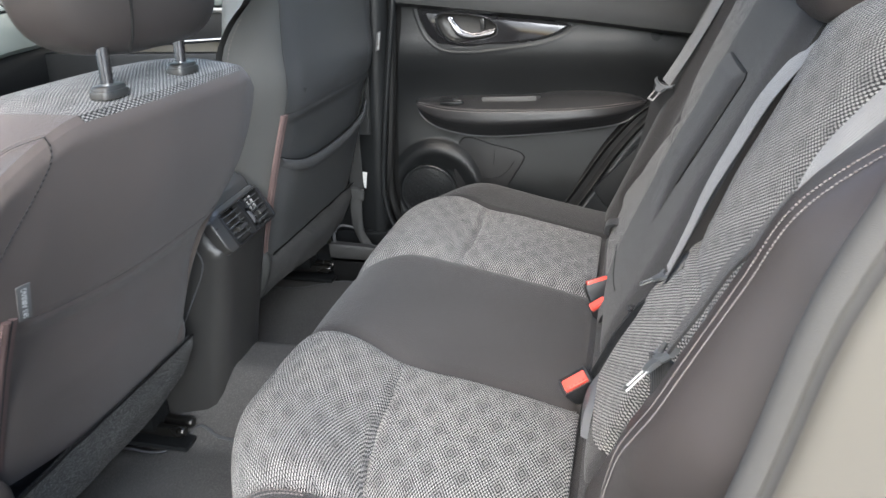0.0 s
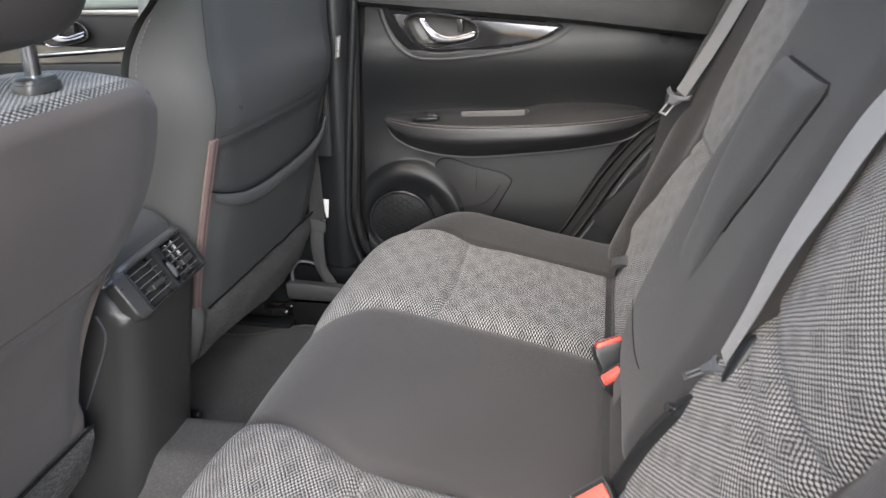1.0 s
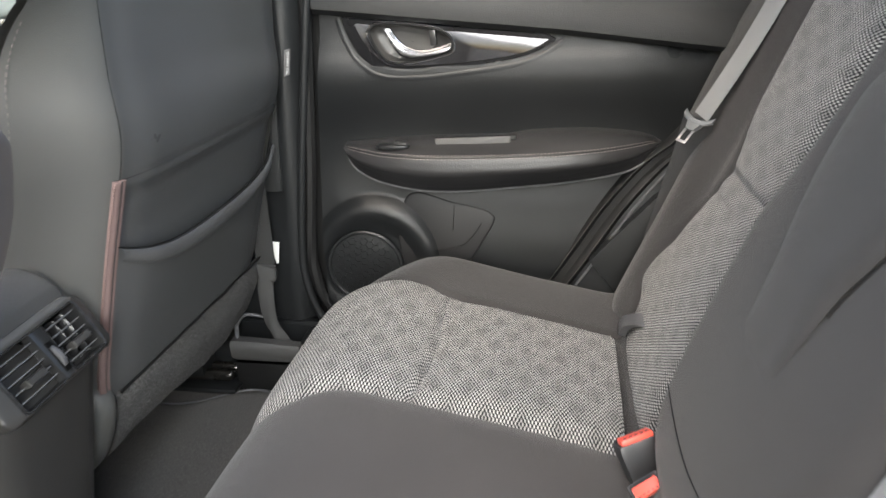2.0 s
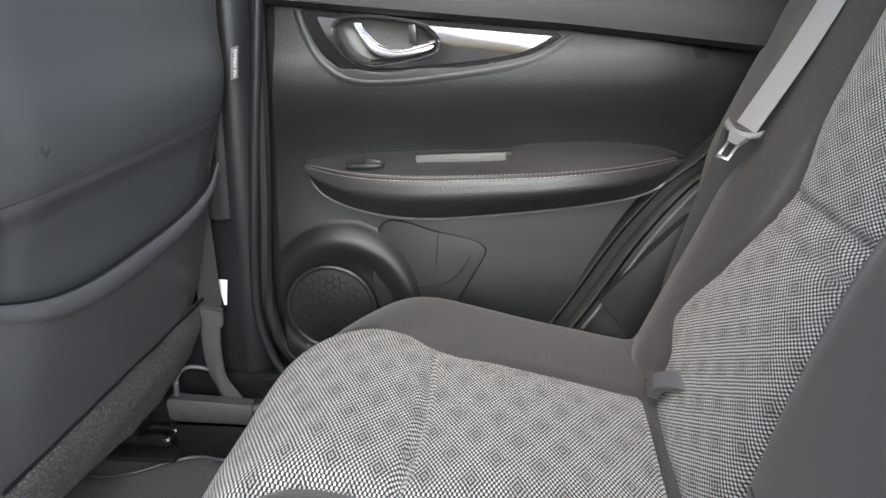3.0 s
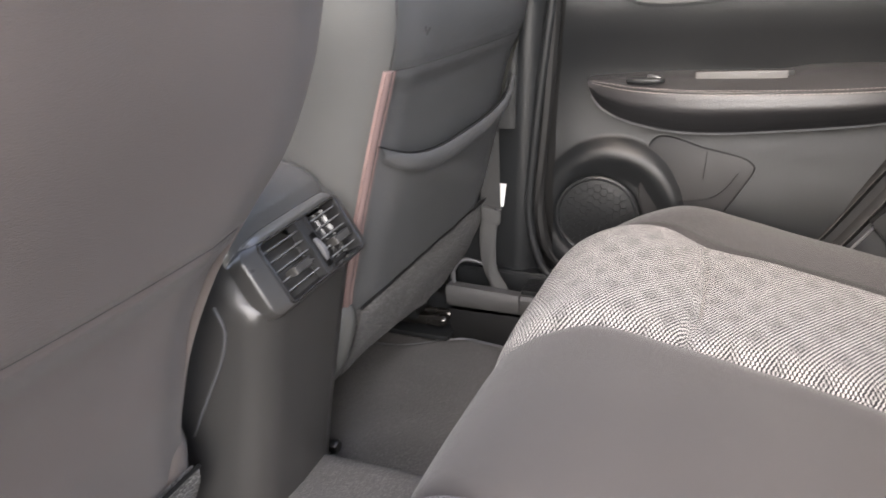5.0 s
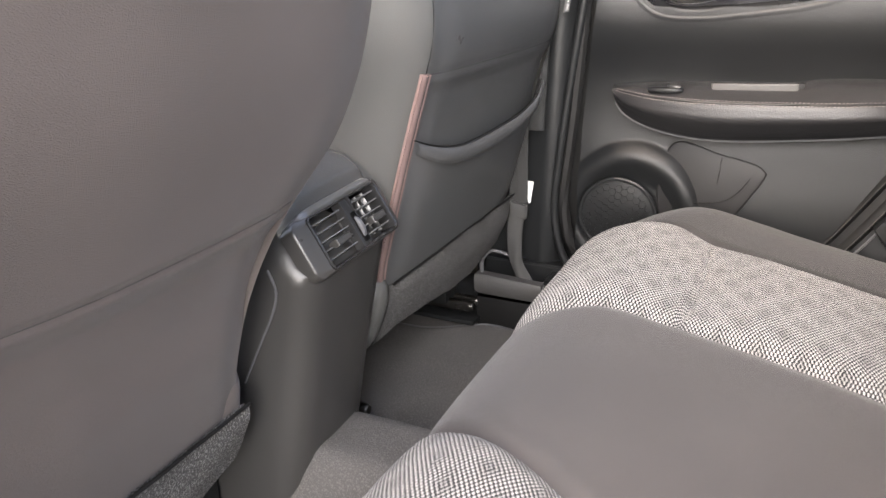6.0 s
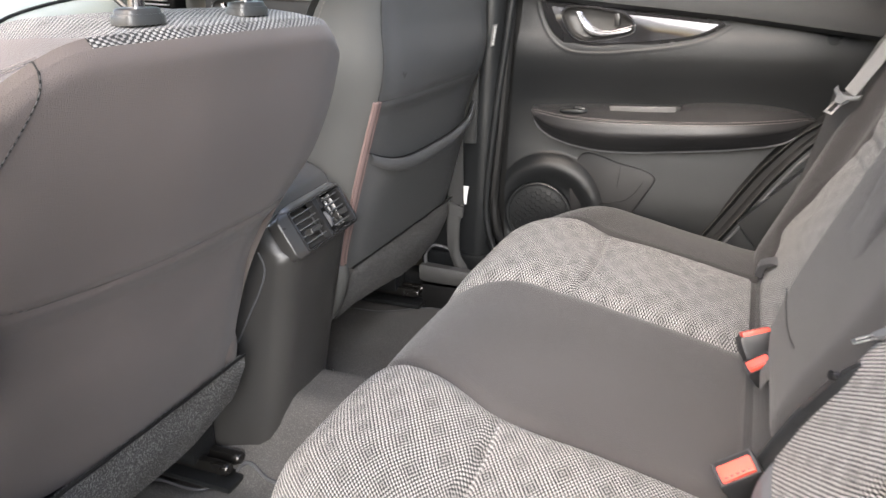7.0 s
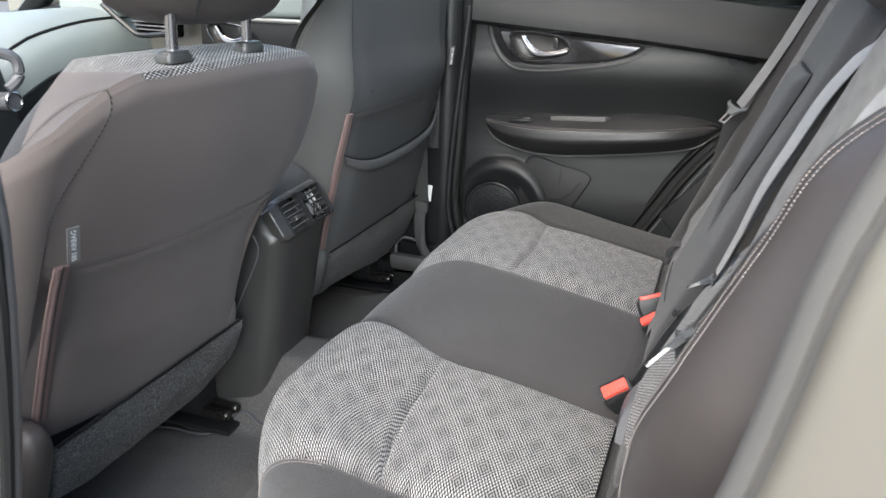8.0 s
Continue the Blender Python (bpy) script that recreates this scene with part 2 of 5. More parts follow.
def curve1(xs, ys):
    """A smooth function through a few values."""
    def f(x):
        if x <= xs[0]:
            return ys[0]
        if x >= xs[-1]:
            return ys[-1]
        for i in range(len(xs) - 1):
            if x <= xs[i + 1]:
                t = (x - xs[i]) / (xs[i + 1] - xs[i])
                m0 = (ys[i + 1] - ys[max(i - 1, 0)]) / (xs[i + 1] - xs[max(i - 1, 0)])
                m1 = (ys[min(i + 2, len(ys) - 1)] - ys[i]) / (xs[min(i + 2, len(xs) - 1)] - xs[i])
                h = xs[i + 1] - xs[i]
                return ((2 * t ** 3 - 3 * t * t + 1) * ys[i] + (t ** 3 - 2 * t * t + t) * h * m0
                        + (-2 * t ** 3 + 3 * t * t) * ys[i + 1] + (t ** 3 - t * t) * h * m1)
    return f


def ease(a, b, x):
    t = max(0.0, min(1.0, (x - a) / (b - a)))
    return t * t * (3 - 2 * t)


def loft(rings, cap=True, closed=True, bm=None):
    bm = bm or bmesh.new()
    vs = [[bm.verts.new(p) for p in ring] for ring in rings]
    m = len(vs[0])
    for i in range(len(vs) - 1):
        for j in range(m if closed else m - 1):
            bm.faces.new((vs[i][j], vs[i][(j + 1) % m], vs[i + 1][(j + 1) % m], vs[i + 1][j]))
    if cap and closed:
        bm.faces.new(vs[0])
        bm.faces.new(vs[-1][::-1])
    return bm


def tube(pts, r, sides=8, bm=None, flat=1.0):
    """A round bar along the points."""
    rings = []
    p = [Vector(q) for q in pts]
    up = Vector((0.13, 0.21, 0.97))
    for i, q in enumerate(p):
        d = (p[min(i + 1, len(p) - 1)] - p[max(i - 1, 0)]).normalized()
        s = d.cross(up).normalized()
        w = s.cross(d)
        rad = r[i] if isinstance(r, (list, tuple)) else r
        rings.append([q + s * math.cos(2 * math.pi * k / sides) * rad + w * math.sin(2 * math.pi * k / sides) * rad * flat for k in range(sides)])
    return loft(rings, bm=bm)


def ribbon(pts, across, width, thick, bm=None):
    """A woven strap along the points; across: the direction of its width at each point, or one for all."""
    bm = bm or bmesh.new()
    lay = bm.loops.layers.uv.verify()
    p = [Vector(q) for q in pts]
    rows, run = [], 0.0
    for i, q in enumerate(p):
        d = (p[min(i + 1, len(p) - 1)] - p[max(i - 1, 0)]).normalized()
        a = Vector(across[i] if isinstance(across[0], (tuple, list, Vector, np.ndarray)) else across)
        a = (a - d * a.dot(d)).normalized()
        nrm = a.cross(d)
        w = width[i] if isinstance(width, (list, tuple)) else width
        run += (q - p[i - 1]).length if i else 0
        rows.append(([bm.verts.new(q + a * w * sx + nrm * thick * sz) for sx, sz in ((-.5, -.3), (-.47, .5), (.47, .5), (.5, -.3), (.47, -.5), (-.47, -.5))], run))
    us = (-.5, -.47, .47, .5, .47, -.47)
    for (a, ra), (b, rb) in zip(rows, rows[1:]):
        for k in range(6):
            f = bm.faces.new((a[k], a[(k + 1) % 6], b[(k + 1) % 6], b[k]))
            for loop, c in zip(f.loops, ((us[k], ra), (us[(k + 1) % 6], ra), (us[(k + 1) % 6], rb), (us[k], rb))):
                loop[lay].uv = (c[0] * 0.047, c[1])
    bm.faces.new(rows[0][0])
    bm.faces.new(rows[-1][0][::-1])
    return bm


def box(size, at=(0, 0, 0), bevel=0.0, seg=2, m=None, bm=None):
    """A block with rounded edges; m turns and places it."""
    b2 = bmesh.new()
    bmesh.ops.create_cube(b2, size=1)
    for v in b2.verts:
        v.co = Vector((v.co.x * size[0], v.co.y * size[1], v.co.z * size[2]))
    if bevel:
        bmesh.ops.bevel(b2, geom=b2.edges[:], offset=bevel, segments=seg, affect="EDGES", profile=0.6)
    mm = m if m is not None else Matrix.Translation(at)
    bmesh.ops.transform(b2, matrix=mm, verts=b2.verts)
    return join(bm, b2)


def join(bm, other):
    if bm is None:
        return other
    me = bpy.data.meshes.new("tmp")
    other.to_mesh(me)
    other.free()
    bm.from_mesh(me)
    bpy.data.meshes.remove(me)
    return bm


def plate(outline, place, depth, bevel=0.0, bm=None):
    """An outline (a, b) pushed out to a depth; place(a, b, d) gives the point, d from 0 at the face to depth at the back."""
    c = np.mean(np.array(outline), axis=0)
    rings = []
    if bevel:
        for k in range(4):
            a = math.pi / 2 * k / 3
            inset, d = bevel * (1 - math.sin(a)), bevel * (1 - math.cos(a))
            ring = []
            for q in outline:
                v = np.array(q) - c
                r = max(np.linalg.norm(v), 1e-6)
                e = c + v * (1 - inset / r)
                ring.append(place(e[0], e[1], d))
            rings.append(ring)
    else:
        rings.append([place(a, b, 0) for a, b in outline])
    rings.append([place(a, b, depth) for a, b in outline])
    return loft(rings, bm=bm)


def superblock(center, half, power=3.5, n=28, m=16, bend=None):
    """A cushion-like closed block."""
    def fn(u, v):
        th, ph = 2 * math.pi * u, math.pi * (v - 0.5)
        s = lambda q: math.copysign(abs(q) ** (2 / power), q)
        p = Vector((half[0] * s(math.cos(ph)) * s(math.cos(th)), half[1] * s(math.cos(ph)) * s(math.sin(th)), half[2] * s(math.sin(ph))))
        if bend:
            p = bend(p)
        return p + Vector(center)
    bm = sheet(fn, n, m)
    bmesh.ops.remove_doubles(bm, verts=bm.verts, dist=1e-5)
    return bm


def stitches(pts, size=0.0012, length=0.0045, gap=0.0025, bm=None):
    """A row of thread dashes along the points."""
    bm = bm or bmesh.new()
    p = [Vector(q) for q in pts]
    acc, on, start = 0.0, True, p[0]
    dense = []
    for a, b in zip(p, p[1:]):
        k = max(1, int((b - a).length * 4 / min(length, gap)))
        dense += [a.lerp(b, i / k) for i in range(k)]
    last = dense[0]
    for q in dense:
        acc += (q - last).length
        last = q
        if on and acc >= length:
            tube([start, (start + q) / 2 + Vector((0, 0, 0.0002)), q], [size * 0.5, size * 0.65, size * 0.5], 5, bm)
            on, acc = False, 0.0
        elif not on and acc >= gap:
            on, acc, start = True, 0.0, q
    return bm


YC = 1.167          # the car's middle

# ---- the car's shell, floor and sides ----
def slab(name, lo, hi, mat, label="", category="", bevel=0.004, kind="structure"):
    size = [b - a for a, b in zip(lo, hi)]
    ob = part(name, box(size, [(a + b) / 2 for a, b in zip(lo, hi)], bevel), mat)
    return tagged(ob, label, category, kind=kind)


def build_ground():
    bm = bmesh.new()
    bmesh.ops.create_grid(bm, x_segments=40, y_segments=40, size=60)
    for v in bm.verts:
        v.co.z = -0.36 + 0.01 * noise.noise(v.co * 0.4)
    tagged(part("ground", bm, CONCRETE), "grey concrete ground outside the car", "ground", kind="structure")


def floor_height(x, y):
    z = 0.022
    z += 0.135 * (1 - ease(0.04, 0.135, abs(y - 1.19)))                     # the tunnel
    z += 0.05 * ease(-0.50, -0.36, x)                                       # rises under the bench
    return z + 0.0025 * noise.noise(Vector((x * 14, y * 14, 0)))


def build_floor():
    bm = sheet(lambda u, v: (-1.75 + 1.85 * u, 0.47 + 1.40 * v, floor_height(-1.75 + 1.85 * u, 0.47 + 1.40 * v)), 90, 90)
    tagged(part("floor", bm, CARPET), "worn black carpet on the car floor with a raised tunnel", "car floor", kind="structure")


def build_floor_mat(inner, outer):
    """A bound carpet mat; one long edge is cut round the seat rail."""
    def fn(u, v):
        x = -0.95 + 0.53 * u
        y = inner + (outer(x) - inner) * v
        lift = 0.012 - 0.008 * (1 - ease(0.0, 0.03, 1 - v)) + 0.002 * noise.noise(Vector((x * 20, y * 20, 3)))
        return (x, y, floor_height(x, y) + lift)
    ob = thing("floor_mat", "black carpeted floor mat lying on the car floor", "floor mat", group="floor mats")
    part("carpet_top", sheet(fn, 60, 30), MAT, ob)
    rim = [Vector(fn(u, 1.0)) + Vector((0, 0, 0.001)) for u in np.linspace(0, 1, 80)]
    part("bound_edge", tube(rim, 0.0032, 6), PLASTIC_GREY, ob, "grey bound edge of the mat")


def build_shell():
    # unseen roof; its opening is added to light the backrests from above
    roof = None
    for lo, hi in (((-1.30, 0.50, 1.22), (-0.95, 1.84, 1.25)), ((0.05, 0.50, 1.22), (0.70, 1.84, 1.25)), ((-0.95, 0.50, 1.22), (0.05, 0.84, 1.25)), ((-0.95, 1.50, 1.22), (0.05, 1.84, 1.25))):
        roof = box([b - a for a, b in zip(lo, hi)], [(a + b) / 2 for a, b in zip(lo, hi)], 0.004, bm=roof)
    tagged(part("ceiling", roof, ROOFLINING), "unseen pale roof lining with an opening added to let light in", "roof", kind="structure")
    slab("wall_rear", (0.75, 0.45, -0.1), (0.79, 1.95, 0.66), PLASTIC, "black trim behind the rear seat", "trim")
    slab("wall_firewall", (-2.1, 0.40, -0.1), (-2.06, 1.95, 0.60), PLASTIC, "dark bulkhead behind the dashboard", "bulkhead")
    # outer skins below the windows
    slab("wall_far", (-2.1, 1.93, -0.25), (1.3, 1.96, 0.775), PAINT, "outer skin of the car body", "car body")
    slab("wall_near_front", (-2.1, 0.38, -0.25), (-0.62, 0.41, 0.70), PAINT, "closed front door skin", "car body")
    slab("wall_far_inner", (-0.58, 1.888, 0.0), (0.55, 1.90, 0.76), RUBBER, "dark sheet behind the door trim", "trim")
    slab("wall_near_rear", (0.36, 0.38, -0.25), (1.3, 0.41, 0.70), PAINT, "outer skin behind the rear door", "car body")
    # far side windows
    for name, x0, x1, mat, label in (("window_1", -0.54, 0.44, TINTED, "tinted rear side window"), ("window_2", -1.55, -0.66, CLEAR, "clear front side window")):
        pane = loft([[(x0 + 0.10 * v, 1.875 - 0.07 * v, z), (x1 + 0.06 * v, 1.875 - 0.07 * v, z), (x1 + 0.06 * v, 1.879 - 0.07 * v, z), (x0 + 0.10 * v, 1.879 - 0.07 * v, z)] for v, z in ((0.0, 0.76), (1.0, 1.22))])
        tagged(part(name, pane, mat, smooth=False), label, "window", kind="structure")
    # pillars between the windows
    for name, pts, r in (("pillar_windscreen", [(-2.0, 1.90, 0.72), (-1.25, 1.80, 1.22)], 0.035),
                         ("pillar_middle", [(-0.60, 1.89, 0.68), (-0.60, 1.80, 1.22)], 0.05),
                         ("pillar_rear", [(0.42, 1.88, 0.66), (0.55, 1.78, 1.22)], 0.09),
                         ("pillar_windscreen_near", [(-2.0, 0.44, 0.72), (-1.25, 0.54, 1.22)], 0.035)):
        tagged(part(name, tube([Vector(pts[0]).lerp(Vector(pts[1]), k / 5) for k in range(6)], r, 12, flat=0.6), PLASTIC),
               "dark trimmed roof pillar of the car", "pillar", kind="structure")


def build_near_pillar():
    """The door pillar in front of the open rear door."""
    ob = thing("door_pillar", "grey trim of the door pillar with its rubber seal", "pillar", kind="structure")
    edge = curve1([-0.1, 0.20, 0.43, 0.614, 0.706, 0.85, 1.22], [-0.585, -0.515, -0.449, -0.409, -0.403, -0.418, -0.465])
    rows = []
    for z in np.linspace(-0.1, 1.22, 24):
        x = edge(z)
        rows.append([(x - 0.12, 0.44, z), (x - 0.10, 0.460, z), (x - 0.05, 0.466, z), (x - 0.02, 0.470, z), (x - 0.004, 0.462, z), (x, 0.452, z), (x - 0.008, 0.43, z), (x - 0.12, 0.41, z)])
    part("pillar_trim", loft(rows), PILLARTRIM, ob, "grey door pillar trim")
    part("pillar_seal", tube([(edge(z) - 0.003, 0.446, z) for z in np.linspace(-0.1, 1.2, 24)], 0.006, 8), RUBBER, ob)


DOOR_Y = 1.862
DOME = (-0.440, 0.262)
SPEAKER = (-0.460, 0.260)
HANDLE = (-0.350, 0.671)


def door_edge(z):
    """Rear edge of the door skin, which slants round the wheel arch."""
    return curve1([0.10, 0.254, 0.31, 0.377, 0.43, 0.47, 0.505, 0.60, 0.8], [-0.23, -0.118, -0.082, -0.040, 0.000, 0.036, 0.080, 0.15, 0.24])(z)


DOOR_PROFILE = curve1([0.10, 0.20, 0.30, 0.38, 0.43, 0.47, 0.51, 0.545, 0.58, 0.61, 0.635, 0.66, 0.69, 0.74],
                      [0.000, -0.008, -0.008, 0.001, 0.008, 0.011, 0.010, 0.004, -0.004, -0.0075, -0.0055, 0.001, 0.005, 0.006])
DOME_HEIGHT = curve1([0.060, 0.070, 0.085, 0.098, 0.108, 0.118, 0.128, 0.138, 0.150], [0.006, 0.008, 0.013, 0.0185, 0.0205, 0.019, 0.012, 0.002, -0.014])


def door_base(x, z):
    """The rolled skin of the door, with no speaker housing."""
    return DOOR_Y + DOOR_PROFILE(z) - 0.004 * ease(-0.40, -0.52, x) + 0.028 * ease(0.0, 0.20, x) * ease(0.50, 0.66, z)


def door_skin(x, z):
    y = door_base(x, z)
    y = min(y, DOOR_Y + 0.002 - DOME_HEIGHT(math.hypot(x - DOME[0], z - DOME[1])))
    y += 0.012 * (1 - ease(0.066, 0.078, math.hypot(x - SPEAKER[0], z - SPEAKER[1])))
    q = math.hypot((x - HANDLE[0]) / 0.082, (z - HANDLE[1]) / 0.042)
    return y + 0.022 * (1 - ease(0.80, 1.05, q))


def hollow(outline, egg, centre, place, steps):
    """A flat piece with an egg-shaped hole: the outline and the hole are met by the same rays from the centre."""
    o = [np.array(q) - np.array(centre) for q in outline]
    rings = [[] for _ in steps]
    for k in range(180):
        a = 2 * math.pi * k / 180
        d = np.array((math.cos(a), math.sin(a)))

        def reach(poly):
            best = 0.0
            for p, q in zip(poly, poly[1:] + poly[:1]):
                e = q - p
                det = d[0] * -e[1] + d[1] * e[0]
                if abs(det) < 1e-12:
                    continue
                t = (p[0] * -e[1] + p[1] * e[0]) / det
                w = (d[0] * p[1] - d[1] * p[0]) / det
                if t > 0 and -1e-9 <= w <= 1 + 1e-9:
                    best = max(best, t)
            return best
        r0, r1 = reach([np.array(q) for q in egg]), reach(o)
        for ring, (f, inset, depth) in zip(rings, steps):
            r = r0 + (max(r1 - inset, r0 + 0.001) - r0) * f
            ring.append(place(centre[0] + r * d[0], centre[1] + r * d[1], depth))
    return loft(rings, cap=False)


def build_far_door():
    ob = thing("rear_door", "closed black rear car door panel with chrome handle and armrest", "car door", kind="structure")
    bx = lambda z: -0.535 + 0.028 * ease(0.40, 0.74, z)

    def skin(u, v):
        z = 0.10 + (0.700 - 0.10) * v
        a, b = bx(z), door_edge(z)
        x = a + (b - a) * u
        top = belt_z(x)
        z = 0.10 + (top - 0.10) * v
        return (x, door_skin(x, z), z)
    part("door_panel", sheet(skin, 190, 170), PLASTIC, ob, "grained black plastic door panel")

    def upper(u, v):
        x = -0.515 + 0.80 * u
        z = belt_z(x) + 0.002 + 0.11 * v
        y = DOOR_Y - 0.020 - 0.004 * math.sin(math.pi * min(1, v * 1.6)) + 0.026 * v
        return (x, y + (0.008 if v == 0 else 0), z)
    part("window_ledge", sheet(upper, 40, 14), LEDGE, ob, "padded ledge under the window")
    # decorative inlay with the handle in it
    rim = spline([(-0.469, 0.714), (-0.459, 0.681), (-0.438, 0.647), (-0.402, 0.624), (-0.338, 0.621), (-0.258, 0.629), (-0.181, 0.640), (-0.135, 0.655), (-0.100, 0.678)], 6)
    lip = bmesh.new()
    rows = []
    for i, q in enumerate(rim):
        d = rim[min(i + 1, len(rim) - 1)] - rim[max(i - 1, 0)]
        nrm = np.array((d[1], -d[0])) / np.linalg.norm(d)
        rows.append([(q[0] + nrm[0] * o, door_base(q[0] + nrm[0] * o, q[1] + nrm[1] * o) + e, q[1] + nrm[1] * o)
                     for o, e in ((-0.006, 0.012), (-0.001, 0.007), (0.002, 0.002), (0.005, -0.0006), (0.009, -0.0012), (0.016, 0.0006))])
    part("inlay_lip", loft(rows, closed=False, bm=lip), PLASTIC, ob, "moulded edge round the inlay")
    outline = [tuple(q) for q in rim] + [(x, belt_z(x) - 0.001) for x in np.linspace(-0.108, -0.465, 30)]
    face = lambda a, b, d: (a, DOOR_Y - 0.006 - 0.10 * (b - 0.66) ** 2 + d, b)
    egg = HANDLE_EGG
    part("inlay_rim", hollow(outline, egg, HANDLE, face, ((0.0, 0, 0.012), (0.0, 0, 0.0), (1.0, 0.002, 0.0), (1.0, 0.0, 0.002), (1.0, 0.0, 0.016))), RIM, ob, "black rim of the inlay")
    low = spline([(-0.449, 0.711), (-0.441, 0.690), (-0.428, 0.667), (-0.408, 0.645), (-0.381, 0.632), (-0.312, 0.633), (-0.231, 0.640), (-0.165, 0.650), (-0.130, 0.665), (-0.114, 0.6765)], 6)
    inner = [tuple(q) for q in low] + [(x, belt_z(x) - 0.003) for x in np.linspace(-0.122, -0.445, 30)]
    bow = lambda a, b, d: (a, DOOR_Y - 0.0095 + 3.5 * max(0.0, b - belt_z(a) + 0.040) ** 2 + d, b)
    part("inlay", hollow(inner, egg, HANDLE, bow, ((0.0, 0, 0.010), (0.0, 0, 0.0), (0.25, 0.001, 0.0), (0.5, 0.001, 0.0), (0.75, 0.001, 0.0), (1.0, 0.001, 0.0), (1.0, 0.0, 0.003))), GLOSS, ob, "glossy dark decorative inlay")
    build_handle(ob, HANDLE[0], HANDLE[1], 1.0)
    # armrest: a sloping shelf, a rolled lip and a padded face that tucks under
    back = curve1([-0.479, -0.392, -0.309, -0.190, -0.150, -0.055, 0.014, 0.052, 0.068], [0.500, 0.507, 0.511, 0.514, 0.521, 0.524, 0.519, 0.510, 0.500])
    front = curve1([-0.479, -0.440, -0.400, -0.300, -0.150, -0.057, 0.046, 0.068], [0.496, 0.494, 0.4915, 0.4905, 0.494, 0.498, 0.502, 0.499])
    bot = curve1([-0.479, -0.472, -0.455, -0.414, -0.346, -0.279, -0.180, -0.060, 0.018, 0.050, 0.068], [0.489, 0.470, 0.452, 0.4345, 0.4225, 0.421, 0.429, 0.442, 0.456, 0.476, 0.494])

    def arm(u, v):
        x = -0.479 + 0.547 * u
        out = 0.058 * (1 - (2 * abs(u - 0.47)) ** 3.4) + 0.004
        zk, zf, zb = back(x), front(x), bot(x)
        h = max(0.004, zf - zb)
        side = [(0.012, zk), (-out * 0.45, zk - (zk - zf) * 0.30), (-out + 0.004, zf), (-out - 0.001, zf - 0.10 * h), (-out - 0.004, zf - 0.25 * h),
                (-out - 0.005, zf - 0.45 * h), (-out * 0.93, zf - 0.66 * h), (-out * 0.74, zf - 0.86 * h), (-out * 0.52, zb), (0.004, zb + 0.002)]
        f = v * (len(side) - 1)
        i = min(int(f), len(side) - 2)
        t = f - i
        p = [np.array(side[max(0, min(len(side) - 1, i + k))]) for k in (-1, 0, 1, 2)]
        q = 0.5 * (2 * p[1] + (p[2] - p[0]) * t + (2 * p[0] - 5 * p[1] + 4 * p[2] - p[3]) * t * t + (3 * p[1] - p[0] - 3 * p[2] + p[3]) * t ** 3)
        return (x, DOOR_Y + q[0], q[1])
    armrest = part("armrest", sheet(arm, 90, 54), SOFT, ob, "padded black armrest with stitching")
    for v in (0.235, 0.335):
        pts = [Vector(arm(u, v)) + Vector((0, -0.0007, 0.0004)) for u in np.linspace(0.015, 0.985, 90)]
        part("armrest_stitching", stitches(pts, 0.0010, 0.0032, 0.0022), THREAD, armrest)
    part("armrest_seam", tube([Vector(arm(u, 0.29)) + Vector((0, 0.0002, 0)) for u in np.linspace(0.012, 0.988, 70)], 0.0009, 5), RUBBER, armrest)
    part("armrest_piping", tube([Vector(arm(u, 0.89)) + Vector((0, -0.0006, -0.0012)) for u in np.linspace(0.01, 0.99, 70)], 0.0021, 6), PLASTIC_GREY, armrest)
    # pull grip and window switch
    part("pull_cup", box((0.128, 0.005, 0.017), m=pose(-0.247, DOOR_Y - 0.030, 0.5065, -6, -1.8, 0), bevel=0.0015), PLASTIC_GREY_GRAIN, ob, "grey lining of the pull cup")
    # solid black bar added for the shade in the opening behind the lining
    part("pull_cup_shade", box((0.140, 0.016, 0.012), m=pose(-0.244, DOOR_Y - 0.0185, 0.5085, -6, -1.8, 0), bevel=0.002), RUBBER, ob)
    part("switch_bezel", superblock((-0.385, DOOR_Y - 0.034, 0.5005), (0.030, 0.014, 0.005), 3, 20, 8), PLASTIC_FINE, ob)
    part("window_switch", box((0.022, 0.011, 0.008), m=pose(-0.372, DOOR_Y - 0.034, 0.5045, 0, 10, 0), bevel=0.002), SATIN, ob, "window lift switch")
    # speaker
    gx, gz, gr = SPEAKER[0], SPEAKER[1], 0.070
    ring = [(gx + gr * math.cos(a), DOOR_Y - 0.0055, gz + gr * math.sin(a)) for a in np.linspace(0, 2 * math.pi, 65)]
    part("speaker_ring", tube(ring, 0.0040, 8), PLASTIC_FINE, ob)
    bm = sheet(lambda u, v: (gx + gr * u * math.cos(6.2832 * v), DOOR_Y - 0.004 - 0.006 * (1 - u * u), gz + gr * u * math.sin(6.2832 * v)), 8, 40)
    grille = part("speaker_grille", bm, PLASTIC_FINE, ob, "round perforated speaker grille")
    hexes = bmesh.new()
    step = 0.0042
    for i in range(-17, 18):
        for j in range(-19, 20):
            hx, hz = gx + step * (i + 0.5 * (j % 2)), gz + step * 0.866 * j
            r = math.hypot(hx - gx, hz - gz)
            if r < gr - 0.004 and (int(hx * 60) + int(hz * 75)) % 3:
                y = DOOR_Y - 0.0046 - 0.006 * (1 - (r / gr) ** 2)
                bmesh.ops.create_circle(hexes, cap_ends=True, radius=0.0012, segments=6, matrix=Matrix.Translation((hx, y, hz)) @ Matrix.Rotation(math.pi / 2, 4, "X"))
    tagged(part("perforations", hexes, RUBBER, grille, smooth=False), kind="stuff")
    cells = bmesh.new()
    R = 0.0075
